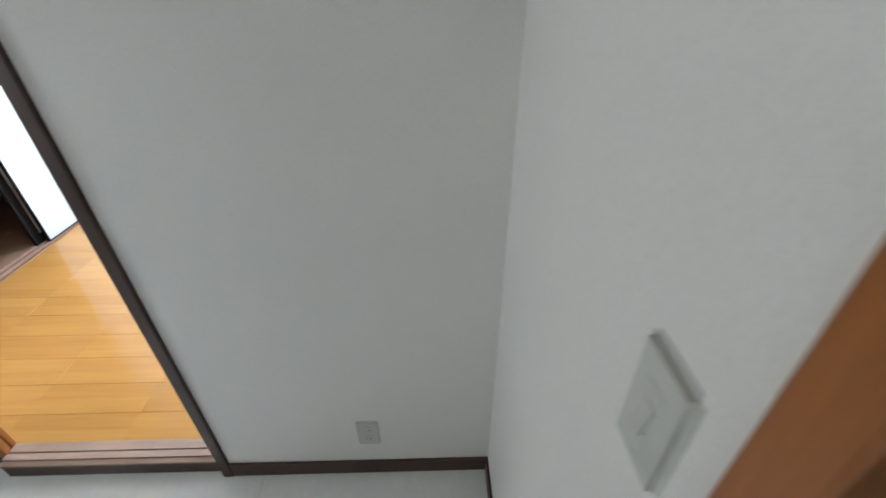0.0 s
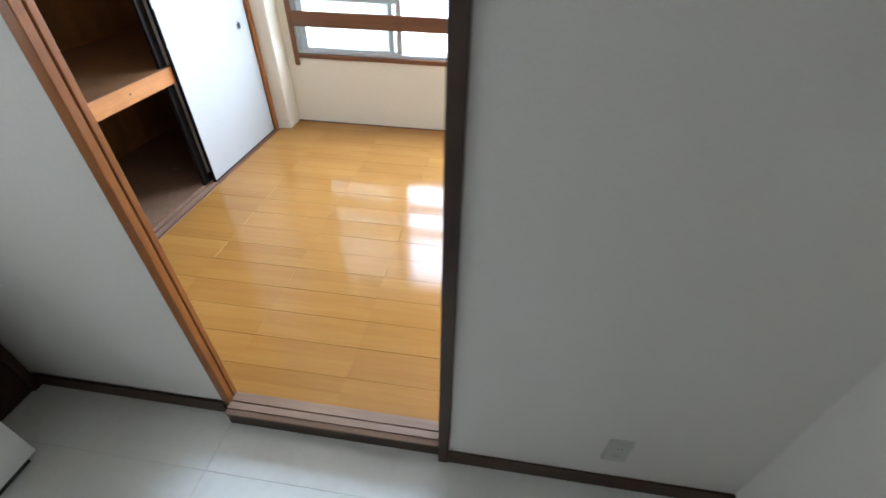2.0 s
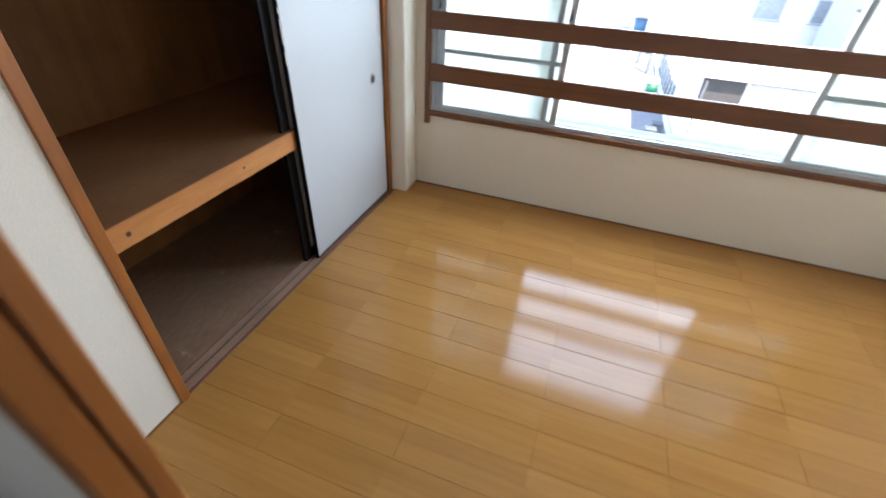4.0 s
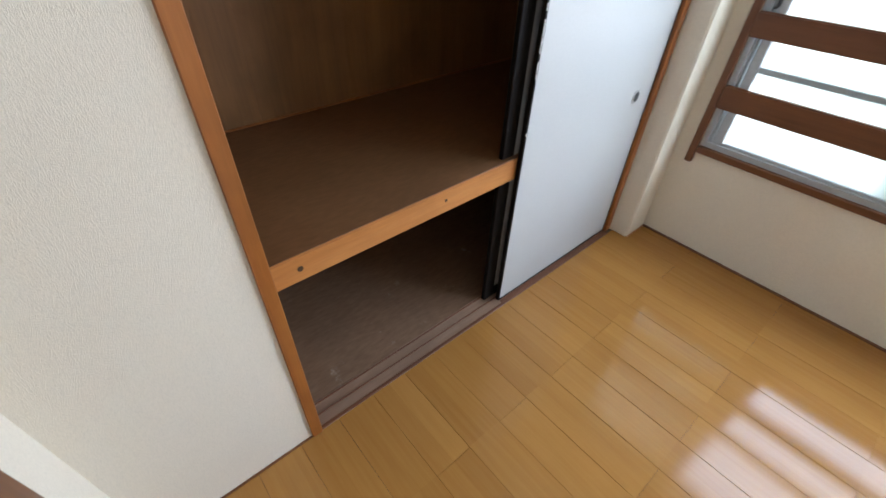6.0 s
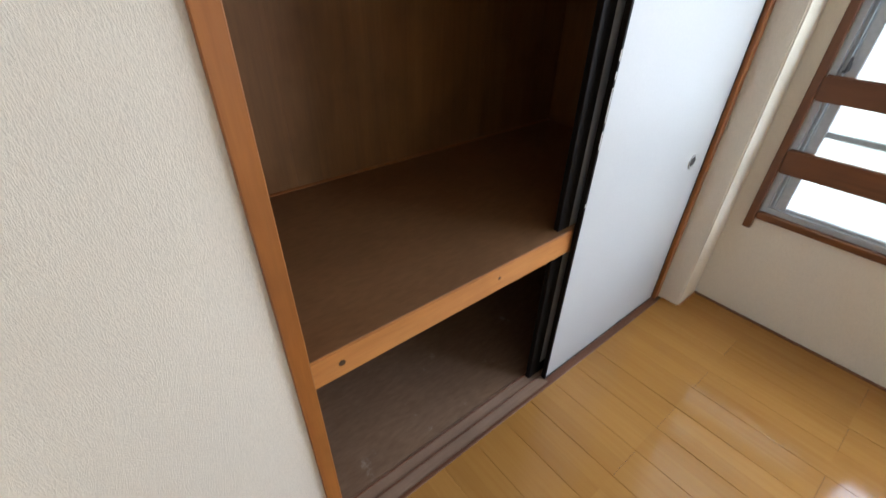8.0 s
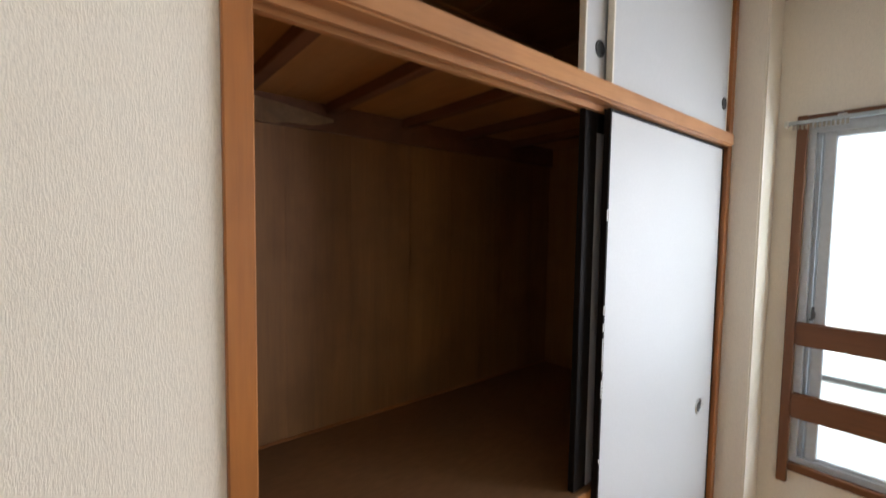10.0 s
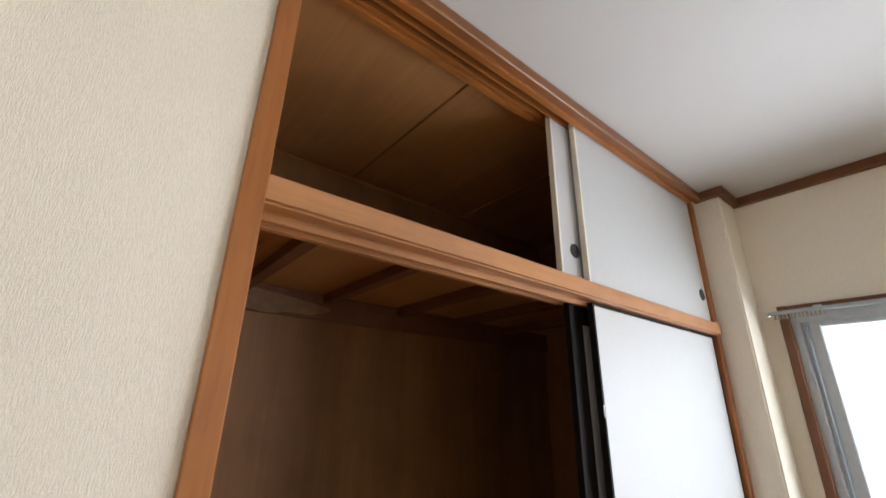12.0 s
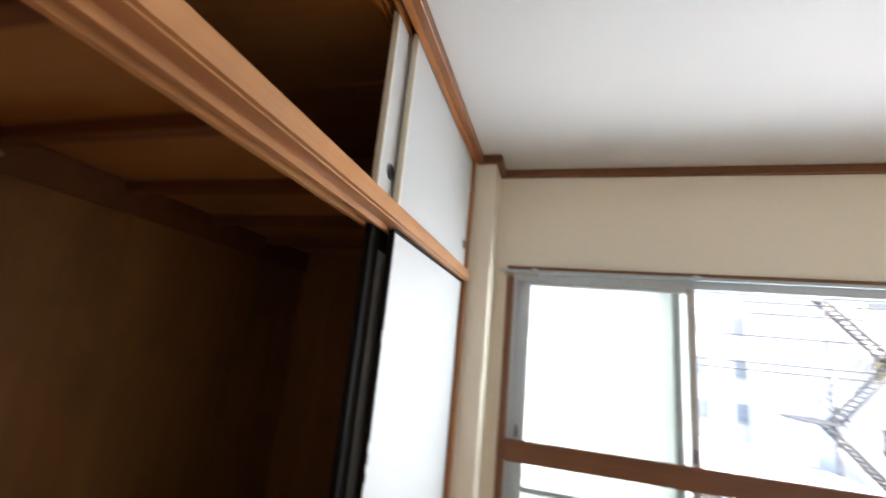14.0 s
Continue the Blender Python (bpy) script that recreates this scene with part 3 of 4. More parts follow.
part("head_track", bm_extrude([(fy0 + 0.018, WZ1 - 0.004), (fy1, WZ1 - 0.004), (fy1, WZ1 - 0.05), (fy1 - 0.006, WZ1 - 0.05), (fy1 - 0.006, WZ1 - 0.02), (fy0 + 0.06, WZ1 - 0.02), (fy0 + 0.06, WZ1 - 0.045), (fy0 + 0.054, WZ1 - 0.045), (fy0 + 0.054, WZ1 - 0.02), (fy0 + 0.024, WZ1 - 0.02), (fy0 + 0.024, WZ1 - 0.045), (fy0 + 0.018, WZ1 - 0.045)], "x", WX0 + 0.024, WX1 - 0.024), ALU, win)
part("sill_track", bm_extrude([(fy0 + 0.018, 0.5295), (fy1 + 0.05, 0.515), (fy1 + 0.05, 0.528), (fy1, 0.535), (fy1, 0.552), (fy1 - 0.005, 0.552), (fy1 - 0.005, 0.538), (fy0 + 0.060, 0.538), (fy0 + 0.060, 0.556), (fy0 + 0.055, 0.556), (fy0 + 0.055, 0.538), (fy0 + 0.028, 0.538), (fy0 + 0.028, 0.554), (fy0 + 0.018, 0.554)], "x", WX0 + 0.024, WX1 - 0.024), ALU, win)


def sash(x0, x1, y, mid_rail):
    """A sliding sash with frosted panes."""
    z0, z1, w = 0.545, WZ1 - 0.028, 0.036
    s = part("sash", bm_box((x0, y, z0), (x0 + w, y + 0.024, z1), 0.003), ALU, win)
    part("sash_stile", bm_box((x1 - w, y, z0), (x1, y + 0.024, z1), 0.003), MEETING, s)
    # added strip imitates the rear sash's stile showing through the pane
    part("sash_lip", bm_box((x1 - w - 0.058, y + 0.004, z0 + 0.024), (x1 - w - 0.026, y + 0.020, z1 - 0.036), 0.002), ALU_SHADE, s, "dark grey-green strip standing in for a rear stile seen through frosted glass")
    part("sash_top", bm_box((x0 + w, y + 0.002, z1 - 0.036), (x1 - w, y + 0.022, z1), 0.002), ALU, s)
    part("sash_bottom", bm_box((x0 + w, y + 0.002, z0), (x1 - w, y + 0.022, z0 + 0.024), 0.002), ALU, s)
    zm = 0.889
    if mid_rail:
        part("sash_bar", bm_box((x0 + w, y + 0.003, zm - 0.011), (x1 - w, y + 0.021, zm + 0.011), 0.002), ALU_SHADE, s)
    for a, b in (((z0 + 0.024, zm - 0.011), (zm + 0.011, z1 - 0.036)) if mid_rail else ((z0 + 0.024, z1 - 0.036),)):
        p = part("pane", bm_box((x0 + w, y + 0.010, a), (x1 - w, y + 0.014, b)), FROST, s, "frosted glass pane")
        p.visible_shadow = False
    return s


left = sash(WX0 + 0.046, -1.034, fy0 + 0.026, True)
sash(WX0 + 0.026, -1.090, fy0 + 0.062, False)
sash(0.150, WX1 - 0.03, fy0 + 0.026, True)
sash(0.21, WX1 - 0.026, fy0 + 0.062, False)
# small catches on the sash stiles
for xc, zc in ((-1.785, 1.125), (-1.057, 1.125)):
    part("catch", bm_join(bm_box((xc - 0.006, fy0 + 0.012, zc - 0.014), (xc + 0.006, fy0 + 0.026, zc + 0.014), 0.002), bm_box((xc - 0.004, fy0 + 0.004, zc + 0.006), (xc + 0.004, fy0 + 0.014, zc + 0.034), 0.002), bm_box((xc - 0.010, fy0 + 0.008, zc - 0.02), (xc + 0.002, fy0 + 0.016, zc - 0.012), 0.001)), STAIR_GREY, left, "small dark sash catch")
for z0, z1, n in ((0.714, 0.813, "lower"), (1.003, 1.095, "upper")):
    part("guard_rail", bm_box((WX0, BY1 - 0.024, z0), (WX1, BY1 + 0.0005, z1), 0.005, 2), RED_X, win, "red-brown wooden safety rail")

rail = thing("curtain_rail", (-0.5, BY1 - 0.05, 1.87), "grey metal curtain rail with small white runners", "curtain rail")
yr = BY1 - 0.052
part("track", bm_box((WX0 - 0.052, yr - 0.009, 1.850), (WX1 + 0.05, yr + 0.009, 1.864), 0.003, 2), ALU_SHADE, rail)
part("end_cap", bm_box((WX0 - 0.064, yr - 0.011, 1.847), (WX0 - 0.050, yr + 0.011, 1.867), 0.002), PLATE, rail)
part("end_cap", bm_box((WX1 + 0.05, yr - 0.011, 1.847), (WX1 + 0.062, yr + 0.011, 1.867), 0.002), PLATE, rail)
for xb in (WX0 + 0.10, -1.045, -0.25, 0.62):
    part("bracket", bm_join(bm_box((xb - 0.010, yr + 0.008, 1.860), (xb + 0.010, BY1 - 0.012, 1.870), 0.001), bm_box((xb - 0.012, yr - 0.012, 1.863), (xb + 0.012, yr + 0.010, 1.870), 0.001)), STEEL, rail)
for k in range(13):
    xk = WX0 - 0.036 + 0.0125 * k
    part("runner", bm_join(bm_box((xk - 0.0035, yr - 0.004, 1.840), (xk + 0.0035, yr + 0.004, 1.850), 0.001), bm_cyl((xk, yr - 0.003, 1.836), (xk, yr + 0.003, 1.836), 0.005, 8)), RUNNER, rail)

# ---- doorway between the rooms ----
frame_ = thing("doorway_frame", (-0.75, AY1, -0.06), "wooden doorway frame, dark on one side, with grooved threshold", "door frame", kind="structure")
part("jamb", bm_box((DOOR1 - 0.004, AY1 - 0.012, AFLOOR), (DOOR1 + 0.030, BY0 + 0.012, 1.86), 0.002), DARK_Z, frame_, "dark brown upright")
part("jamb", bm_join(bm_box((DOOR0 - 0.030, AW1 - 0.006, -0.011), (DOOR0, AW1 + 0.019, 1.86), 0.002), bm_box((DOOR0 - 0.030, AW1 + 0.0225, -0.011), (DOOR0 + 0.001, BY0 + 0.022, 1.86), 0.002), bm_box((DOOR0 - 0.030, AW1 + 0.002, -0.011), (DOOR0 - 0.006, BY0 + 0.010, 1.86))), ORANGE_Z, frame_, "orange-brown grooved upright")
part("head", bm_box((DOOR0 - 0.03, AY1 - 0.012, 1.82), (DOOR1 + 0.03, BY0 + 0.012, 1.862), 0.002), ORANGE_X, frame_)
part("threshold", bm_extrude([(AY1 + 0.006, -0.011), (AY1 + 0.006, -0.002), (AY1 + 0.020, 0.002), (AY1 + 0.020, -0.004), (AY1 + 0.026, -0.004), (AY1 + 0.026, 0.003), (AY1 + 0.050, 0.003), (AY1 + 0.050, -0.004), (AY1 + 0.056, -0.004), (AY1 + 0.056, 0.003), (BY0 + 0.018, 0.003), (BY0 + 0.018, -0.011)], "x", DOOR0 + 0.0015, DOOR1 - 0.0045), WORN_X, frame_, "worn grooved wooden threshold")
part("riser", bm_box((DOOR0 + 0.0015, AY1 + 0.011, AFLOOR), (DOOR1 - 0.0045, AW1 + 0.004, -0.0115)), DARK_X, frame_, "dark wooden riser under the threshold")

leaf = thing("sliding_door", (-1.5, BY0 + 0.02, 0.0), "white sliding door with brown stiles, slid fully open", "sliding door")
lx0, lx1, ly = -1.84, DOOR0 - 0.035, BY0 + 0.008
part("panel", bm_box((lx0 + 0.11, ly + 0.003, 0.032), (lx1 - 0.03, ly + 0.018, 1.79)), FUSUMA, leaf)
for a, b in ((lx0, lx0 + 0.11), (lx1 - 0.03, lx1)):
    part("stile", bm_box((a, ly, 0.002), (b, ly + 0.022, 1.81), 0.002), RED_Z, leaf)
part("rail", bm_box((lx0 + 0.11, ly, 0.002), (lx1 - 0.03, ly + 0.022, 0.032), 0.002), RED_X, leaf)
part("rail", bm_box((lx0 + 0.11, ly, 1.79), (lx1 - 0.03, ly + 0.022, 1.81), 0.002), RED_X, leaf)

# ---- first room: baseboards, outlet, switch, doors, cabinet ----
bt = 0.009
bz = AFLOOR + 0.072
solid("baseboard_dividing_east", bm_box((DOOR1 + 0.031, AY1 - bt, AFLOOR), (AX1, AY1, bz), 0.002), DARK_X, "dark brown wooden baseboard", "baseboard", **WALLS)
solid("baseboard_dividing_west", bm_box((AX0 + bt, AW1 - bt, AFLOOR), (DOOR0 - 0.031, AW1, AFLOOR + 0.062), 0.002), DARK_X, "dark brown wooden baseboard", "baseboard", **WALLS)
solid("baseboard_east", bm_box((AX1 - bt, JAMB_Y + 0.0005, AFLOOR), (AX1, AY1 - bt, bz), 0.002), DARK_Y, "dark brown wooden baseboard", "baseboard", **WALLS)
solid("baseboard_south", bm_box((AX0, AY0, AFLOOR), (AX1, AY0 + bt, bz), 0.002), DARK_X, "dark brown wooden baseboard", "baseboard", **WALLS)

outlet = thing("power_outlet", (0.17, AY1, 0.145), "pale grey plastic double power outlet on the wall", "outlet")
ox, oz, oy = 0.172, 0.158, AY1
part("cover_plate", bm_box((ox - 0.036, oy - 0.007, oz - 0.060), (ox + 0.036, oy + 0.006, oz + 0.060), 0.004, 3), PLATE, outlet)
for dz in (-0.022, 0.022):
    face = part("socket", bm_box((ox - 0.012, oy - 0.0085, oz + dz - 0.017), (ox + 0.012, oy - 0.0068, oz + dz + 0.017), 0.001), PLATE, outlet)
    for dx in (-0.0055, 0.0055):
        part("slot", bm_box((ox + dx - 0.001, oy - 0.0088, oz + dz - 0.005), (ox + dx + 0.001, oy - 0.0084, oz + dz + 0.004)), PLATE_DARK, face)

switch = thing("light_switch", (AX1, SW_Y, SW_Z), "ivory plastic wall switch plate with a small rocker", "light switch")
sx = AX1
part("cover_plate", bm_box((sx - 0.0075, SW_Y - 0.035, SW_Z - 0.060), (sx + 0.008, SW_Y + 0.035, SW_Z + 0.060), 0.0068, 5), PLATE, switch)
part("inner_plate", bm_box((sx - 0.0080, SW_Y - 0.0125, SW_Z - 0.030), (sx - 0.0073, SW_Y + 0.0125, SW_Z + 0.030), 0.0003), PLATE, switch)
part("rocker", bm_extrude([(sx - 0.0079, SW_Z - 0.014), (sx - 0.0079, SW_Z + 0.014), (sx - 0.0088, SW_Z + 0.014), (sx - 0.0135, SW_Z - 0.014)], "y", SW_Y - 0.0075, SW_Y + 0.0075), PLATE, switch)
part("screw_cover", bm_cyl((sx - 0.0072, SW_Y, SW_Z - 0.045), (sx - 0.0079, SW_Y, SW_Z - 0.045), 0.0025, 12), STEEL, switch)

door_frame = thing("entrance_door_frame", (AX1, -0.85, AFLOOR), "orange-brown wooden frame of an open entrance", "door frame", kind="structure")
part("jamb", bm_box((AX1 - 0.016, -0.415, AFLOOR), (AX1 + 0.104, JAMB_Y, 2.0), 0.003), ORANGE_Z, door_frame)
part("jamb", bm_box((AX1 - 0.016, -1.32, AFLOOR), (AX1 + 0.104, -1.288, 2.0), 0.003), ORANGE_Z, door_frame)
part("head", bm_box((AX1 - 0.016, -1.288, 1.97), (AX1 + 0.104, -0.415, 2.0), 0.003), ORANGE_Y, door_frame)
# dark wood here puts the shade of the jamb's inner side into colour
part("stop", bm_box((AX1 + 0.03, -0.427, AFLOOR), (AX1 + 0.07, -0.415, 1.97), 0.002), DARK_Z, door_frame)

cab = thing("white_cabinet", (-1.85, -0.4, AFLOOR), "low white cabinet on a dark recessed plinth", "cabinet")
part("plinth", bm_box((AX0 + 0.001, -0.97, AFLOOR), (-1.725, 0.105, AFLOOR + 0.035)), BLACK, cab)
part("body", bm_box((AX0 + 0.001, -1.0, AFLOOR + 0.035), (-1.722, 0.128, AFLOOR + 0.80), 0.002), WHITE_LAM, cab)
for a, b in ((-0.998, -0.437), (-0.433, 0.128)):
    d = part("cabinet_door", bm_box((-1.721, a, AFLOOR + 0.037), (-1.703, b, AFLOOR + 0.798), 0.002), WHITE_LAM, cab)
    part("door_handle", bm_box((-1.7025, (a + b) / 2 - 0.05, AFLOOR + 0.74), (-1.692, (a + b) / 2 + 0.05, AFLOOR + 0.752), 0.003), STEEL, d)
dk = thing("brown_door", (AX0, 0.05, AFLOOR), "dark brown wooden door in the corner beside the cabinet", "door", kind="structure")
part("door_panel", bm_box((AX0, 0.165, AFLOOR + 0.004), (AX0 + 0.012, AW1 - 0.04, 1.95), 0.002), DARK_Z, dk)
part("door_casing", bm_box((AX0, AW1 - 0.04, AFLOOR), (AX0 + 0.020, AW1 - 0.0095, 1.98), 0.002), DARK_Z, dk)

# assumed window round the fill light, never in view
unseen_win = thing("unseen_window", (AX0, -1.4, 1.0), "small frosted window assumed out of view to let light in", "window", kind="structure")
kx0, kx1 = AX0 - 0.09, AX0 - 0.03
for lo, hi in (((kx0, KW[0], KW[2]), (kx1, KW[0] + 0.03, KW[3])), ((kx0, KW[1] - 0.03, KW[2]), (kx1, KW[1], KW[3])), ((kx0, KW[0] + 0.03, KW[2]), (kx1, KW[1] - 0.03, KW[2] + 0.03)), ((kx0, KW[0] + 0.03, KW[3] - 0.03), (kx1, KW[1] - 0.03, KW[3]))):
    part("window_frame", bm_box(lo, hi, 0.002), ALU, unseen_win)
p = part("pane", bm_box((AX0 - 0.062, KW[0] + 0.03, KW[2] + 0.03), (AX0 - 0.056, KW[1] - 0.03, KW[3] - 0.03)), FROST, unseen_win, "frosted glass pane")
p.visible_shadow = False

# ---- outdoors ----
GZ = -5.5
solid("ground", bm_box((-400, 3.0, GZ - 0.3), (400, 800, GZ)), CONCRETE, "pale sunlit concrete yard below the window", "ground", **WALLS)
solid("road", bm_box((-60, 12.0, GZ), (60, 16.5, GZ + 0.02)), ASPHALT, "sunlit grey road", "road", **WALLS)
solid("outer_wall_below", bm_box((-30, BY1 + 0.02, GZ - 0.3), (30, BY1 + 0.158, -0.101)), CONCRETE, "concrete outer wall under the window", "wall", **WALLS)
solid("eaves_slab", bm_box((-2.9, BY1 + 0.162, 0.26), (1.2, BY1 + 0.78, 0.36), 0.01), CONCRETE, "narrow concrete ledge under the window", "ledge", **WALLS)


def bar(parent, name, a, b, r, mat, sides=8):
    return part(name, bm_cyl(a, b, r, sides), mat, parent)


solid("street", bm_box((-1.6, 16.5, GZ), (2.55, 90, GZ + 0.014)), STREET, "pale sunlit lane leading away between the houses", "road", **WALLS)
for kx in (0.78, 2.56):
    solid("kerb_%s" % ("lane" if kx < 1 else "houses"), bm_box((kx, 16.6, GZ), (kx + 0.2, 90, GZ + 0.12), 0.015), RENDER_WHITE, "low white concrete kerb along the lane", "kerb", **WALLS)

# low house beside the lane
low = thing("low_white_house", (5.6, 20.2, GZ), "low white house with a flat roof and a dark recessed window", "house")
part("wall", bm_box((2.8, 20.2, GZ), (9.2, 24.4, -2.46)), RENDER_WHITE, low)
part("roof", bm_box((1.9, 19.7, -2.45), (9.6, 24.8, -2.22), 0.02), CONCRETE, low, "grey flat roof slab with a pale edge")
part("parapet", bm_box((1.95, 24.5, -2.22), (9.55, 24.75, -1.7), 0.02), RENDER_WHITE, low)
lw = part("window", bm_box((2.95, 20.13, -3.75), (4.45, 20.198, -2.5), 0.01), STAIR_GREY, low)
for a, b in ((3.0, 3.45), (3.5, 4.4)):
    part("pane", bm_box((a, 20.11, -3.7), (b, 20.129, -2.55)), SHUTTER, lw, "brown-grey closed shutter")
part("awning", bm_extrude([(19.0, -3.15), (19.0, -3.1), (20.19, -2.55), (20.19, -2.6)], "x", 4.6, 8.6), RENDER_WHITE, low, "sloping white awning")
for ax in (4.7, 8.5):
    bar(low, "awning_post", (ax, 19.08, GZ), (ax, 19.08, -3.12), 0.03, STAIR_GREY)

# house opposite with storeys, windows and wires
h1 = thing("white_apartment_house", (0, 34, GZ), "sunlit white apartment house across the yard", "house")
part("wall", bm_box((5.5, 34, GZ), (60, 44, 11.0)), RENDER_WHITE, h1)
part("roof", bm_box((5.2, 33.7, 11.0), (60.3, 44.3, 11.4), 0.03), CONCRETE, h1)
for fl in range(5):
    for c in range(10):
        x, z = 7.5 + 3.0 * c, GZ + 1.0 + 2.8 * fl
        f_ = part("window", bm_box((x - 0.75, 33.93, z), (x + 0.75, 33.998, z + 1.2), 0.01), ALU, h1)
        part("pane", bm_box((x - 0.69, 33.91, z + 0.06), (x + 0.69, 33.929, z + 1.14)), RENDER_BLUE if (fl * 7 + c * 3) % 4 == 0 else CURTAINED, f_)
        part("sill", bm_box((x - 0.85, 33.85, z - 0.07), (x + 0.85, 33.92, z - 0.002), 0.01), CONCRETE, f_)
h2 = thing("blue_grey_house", (14, 24, GZ), "blue-grey house with an outside steel stair", "house")
part("wall", bm_box((9.8, 23.5, GZ), (20, 32, 7.5)), RENDER_BLUE, h2)
part("roof", bm_box((9.5, 23.2, 7.5), (20.3, 32.3, 7.8), 0.03), CONCRETE, h2)
for fl in range(4):
    for c in range(3):
        x, z = 12.0 + 2.8 * c, GZ + 1.1 + 3.0 * fl
        f_ = part("window", bm_box((x - 0.7, 23.43, z), (x + 0.7, 23.498, z + 1.2), 0.01), ALU, h2)
        part("pane", bm_box((x - 0.64, 23.41, z + 0.06), (x + 0.64, 23.429, z + 1.14)), DARK_GLASS, f_)
stair = thing("outside_stair", (9.5, 22, GZ), "grey steel outside stair with landings and railings", "stair")
for fl in range(4):
    zb = GZ + 2.7 * fl
    up = 1 if fl % 2 == 0 else -1
    xa, xb = (9.0, 11.4) if up > 0 else (11.4, 9.0)
    ys = 21.5 + 0.9 * (fl % 2)
    part("landing", bm_box((min(xb, xb + up * 1.2), 21.4, zb + 2.6), (max(xb, xb + up * 1.2), 23.4, zb + 2.7), 0.01), STAIR_GREY, stair)
    for yy in (ys, ys + 0.8):
        part("stringer", bm_cyl((xa, yy, zb), (xb, yy, zb + 2.65), 0.09, 6), STAIR_GREY, stair)
        bar(stair, "handrail", (xa, yy, zb + 1.0), (xb, yy, zb + 3.65), 0.035, STAIR_GREY)
    for k in range(14):
        t_ = (k + 0.5) / 14
        part("tread", bm_box((xa + (xb - xa) * t_ - 0.13, ys, zb + 2.65 * t_), (xa + (xb - xa) * t_ + 0.13, ys + 0.8, zb + 2.65 * t_ + 0.04)), STAIR_GREY, stair)
for px in (8.8, 11.6):
    bar(stair, "post", (px, 21.45, GZ), (px, 21.45, 6.6), 0.07, STAIR_GREY)


def wire(name, a, b, sag):
    """An overhead cable with its sag."""
    cu = bpy.data.curves.new(name, "CURVE")
    cu.dimensions, cu.bevel_depth, cu.bevel_resolution = "3D", 0.018, 1
    sp = cu.splines.new("POLY")
    sp.points.add(24)
    for k in range(25):
        f = k / 24
        v = Vector(a).lerp(Vector(b), f)
        sp.points[k].co = (v.x, v.y, v.z - sag * 4 * f * (1 - f), 1)
    cu.materials.append(CABLE)
    return tagged(new(name, cu), "thin black overhead cable across the yard", "cable", "overhead cables")


for z, d in ((3.35, 0.0), (3.05, 0.05), (2.45, 0.1), (1.75, 0.2), (1.55, 0.25)):
    wire("overhead_cable", (-14, 14 + d, z + 0.25), (16, 14 + d, z + 0.05), 0.12)

# clutter along the lane below
pail = thing("plastic_bin", (2.05, 28.7, GZ), "green plastic bin with a white lid beside the kerb", "bin")
part("bin_body", bm_cyl((2.05, 28.7, GZ + 0.014), (2.05, 28.7, GZ + 0.62), 0.27, 20, 0.36), GREEN, pail)
part("bin_lid", bm_cyl((2.05, 28.7, GZ + 0.62), (2.05, 28.7, GZ + 0.95), 0.37, 20, 0.24), CAR_WHITE, pail)
tank = thing("water_tank", (1.5, 50.0, GZ), "blue plastic water tank standing in the lane", "tank")
part("tank_body", bm_cyl((1.5, 50.0, GZ + 0.014), (1.5, 50.0, GZ + 1.5), 0.62, 24, 0.7), BLUE, tank)
part("tank_lid", bm_cyl((1.5, 50.0, GZ + 1.5), (1.5, 50.0, GZ + 1.62), 0.72, 24, 0.5), GREY_POT, tank)
for x, y in ((1.75, 21.0), (2.1, 21.9)):
    pot = thing("planter", (x, y, GZ), "grey concrete planter at the edge of the lane", "planter", "planters")
    part("planter_body", bm_box((x - 0.22, y - 0.25, GZ + 0.014), (x + 0.22, y + 0.25, GZ + 0.42), 0.03), GREY_POT, pot)
    part("planter_rim", bm_box((x - 0.25, y - 0.28, GZ + 0.42), (x + 0.25, y + 0.28, GZ + 0.47), 0.02), GREY_POT, pot)
fence = thing("low_fence", (2.85, 26, GZ), "low dark grey panelled wall with pale joints along the lane", "fence")
for k in range(9):
    y = 25.2 + 1.35 * k
    part("post", bm_box((2.80, y - 0.05, GZ), (2.96, y + 0.05, GZ + 1.3), 0.01), RENDER_WHITE, fence)
    if k < 8:
        part("fence_panel", bm_box((2.83, y + 0.051, GZ), (2.93, y + 1.299, GZ + 1.2), 0.01), GREY_POT, fence)
pole = thing("street_post", (2.9, 19.3, GZ), "tall thin grey steel post with a round foot", "post")
bar(pole, "shaft", (2.9, 19.3, GZ + 0.06), (2.9, 19.3, -2.47), 0.045, STAIR_GREY)
bar(pole, "foot", (2.9, 19.3, GZ), (2.9, 19.3, GZ + 0.06), 0.26, STAIR_GREY, 16)
for x, y in ((1.35, 37.0), (2.2, 41.0), (1.9, 34.0)):
    mast = thing("utility_pole", (x, y, GZ), "pale concrete utility pole along the lane", "pole", "utility poles")
    part("shaft", bm_cyl((x, y, GZ + 0.014), (x, y, GZ + 6.5), 0.11, 12, 0.08), CONCRETE, mast)
    part("crossarm", bm_box((x - 0.5, y - 0.04, GZ + 5.6), (x + 0.5, y + 0.04, GZ + 5.7), 0.01), STAIR_GREY, mast)

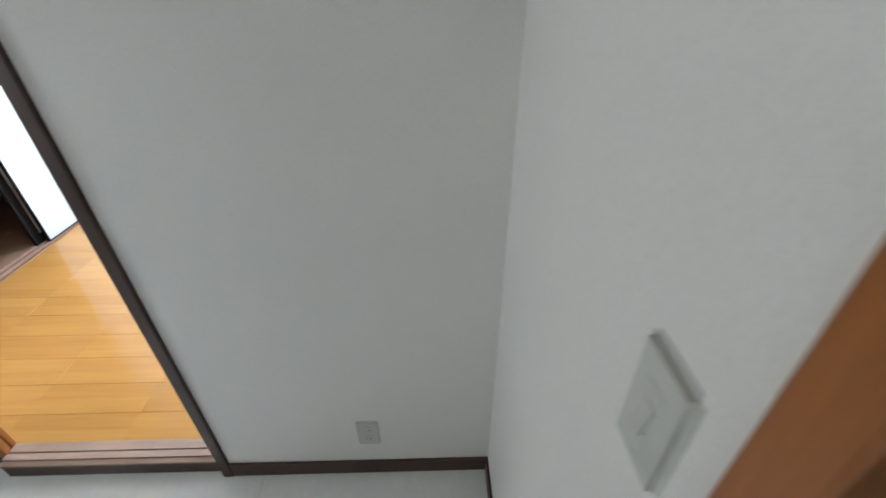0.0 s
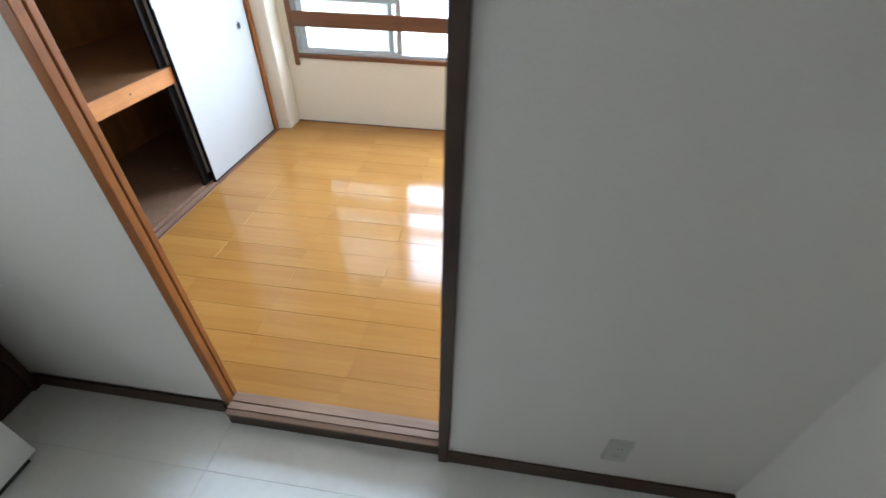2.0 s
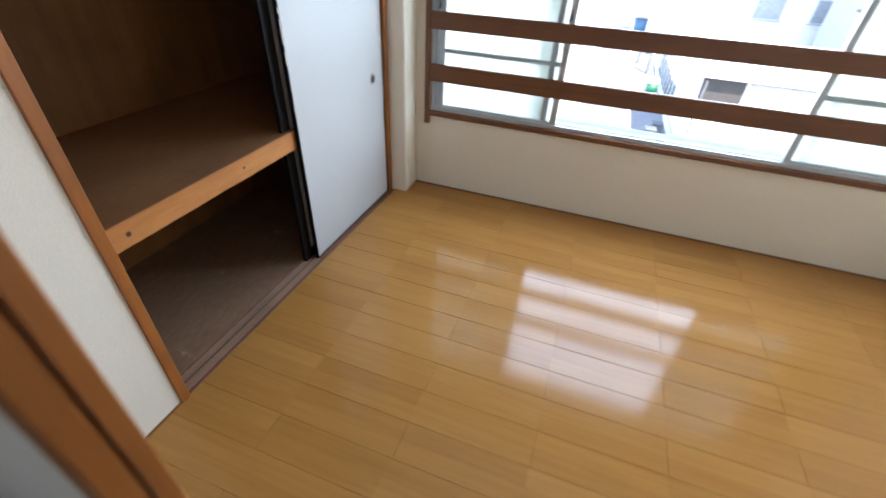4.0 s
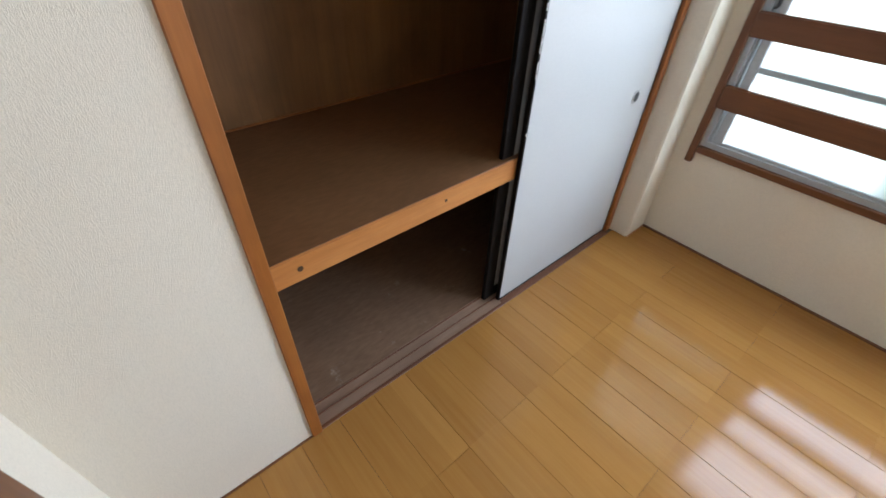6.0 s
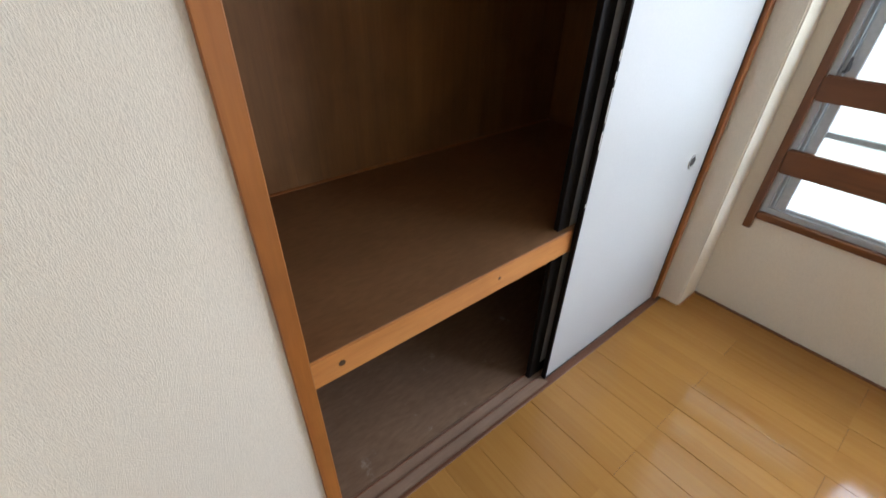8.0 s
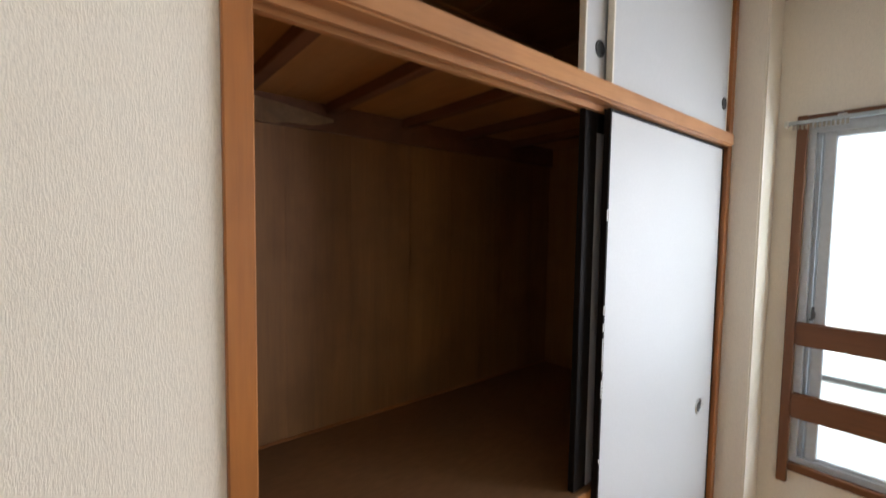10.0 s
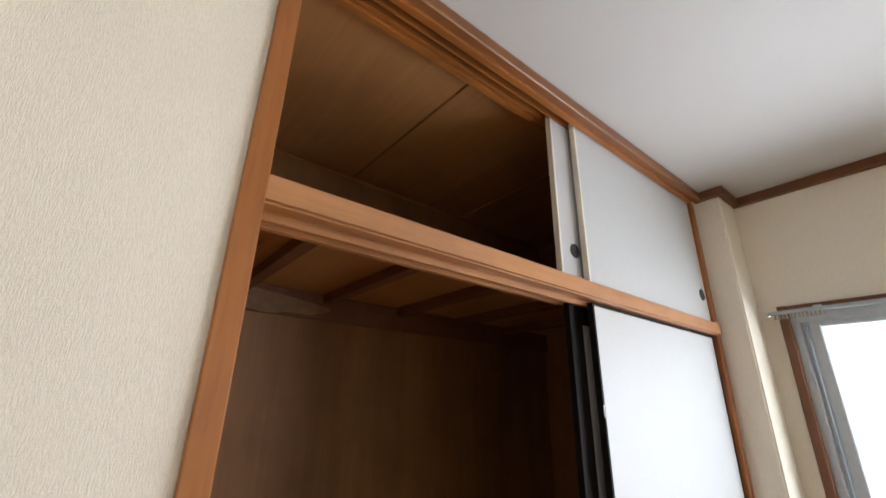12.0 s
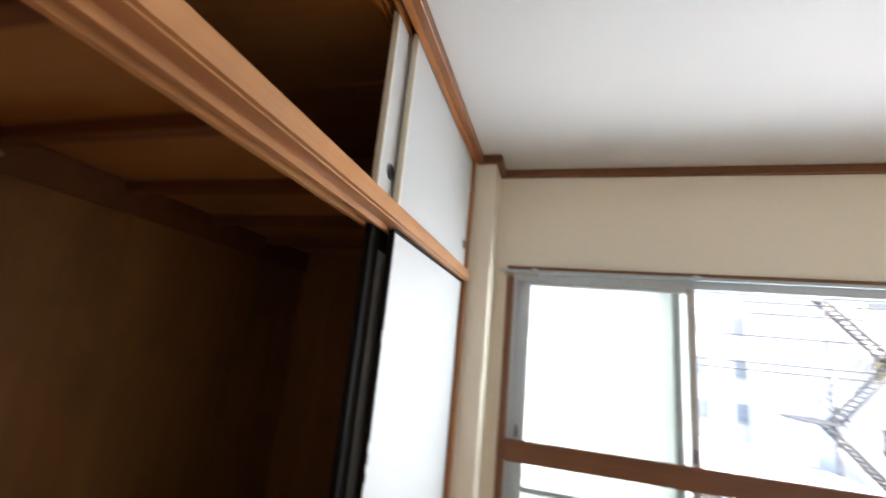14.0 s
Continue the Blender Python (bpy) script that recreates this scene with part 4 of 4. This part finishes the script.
# ---- floor pieces, last ----
def tile_mesh(name, sx_, sy_, thick, bevel, material):
    bm = bmesh.new()
    a = bmesh.ops.create_cube(bm, size=1.0, matrix=Matrix.Translation((sx_ / 2, sy_ / 2, -thick / 2)) @ Matrix.Diagonal((sx_, sy_, thick, 1)))
    top = [e for e in bm.edges if all(v.co.z > -1e-6 for v in e.verts)]
    bmesh.ops.bevel(bm, geom=top, offset=bevel, segments=1, affect="EDGES")
    me = bpy.data.meshes.new(name)
    bm.to_mesh(me)
    bm.free()
    me.materials.append(material)
    return me


made = {}


tilt = random.Random(11)


def lay(name, parent, x0, x1, y0, y1, z, gap, thick, bevel, material, sway=0.0):
    key = (name, round(x1 - x0, 3), round(y1 - y0, 3))
    if key not in made:
        made[key] = tile_mesh(name, x1 - x0 - gap, y1 - y0 - gap, thick, bevel, material)
    ob = new(name, made[key])
    ob.location = (x0 + gap / 2, y0 + gap / 2, z)
    ob.rotation_euler = (tilt.uniform(-sway, sway), tilt.uniform(-sway, sway) * 0.2, 0)
    ob.parent = parent


ROW, LONG = 0.1425, 0.89
y = 1.960 - 11 * ROW
row = 1
while y < BY1 - 0.005:
    y0, y1 = max(y, BY0 + 0.007), min(y + ROW, BY1 - 0.001)
    x = -0.752 - 3 * LONG + (LONG / 2 if row % 2 else 0.0)
    while x < BX1:
        x0, x1 = max(x, BX0 + 0.001), min(x + LONG, BX1 - 0.001)
        if x1 - x0 > 0.02 and y1 - y0 > 0.01:
            lay("floor_board", floor_b, x0, x1, y0, y1, 0.0, 0.0009, 0.0035, 0.0006, FLOOR_B, 0.004)
        x += LONG
    y += ROW
    row += 1

TW, TH = 0.91, 0.455
for i in range(-1, 4):
    for j in range(-5, 2):
        x0, x1 = max(-1.13 + TW * (i - 1), AX0), min(-1.13 + TW * i, AX1 + 1.1)
        y0, y1 = max(0.165 + TH * (j - 1), AY0), min(0.165 + TH * j, AW1 - 0.001)
        if x1 - x0 > 0.03 and y1 - y0 > 0.03:
            lay("floor_tile", floor_a, x0, x1, y0, y1, AFLOOR, 0.0012, 0.0028, 0.0005, VINYL)
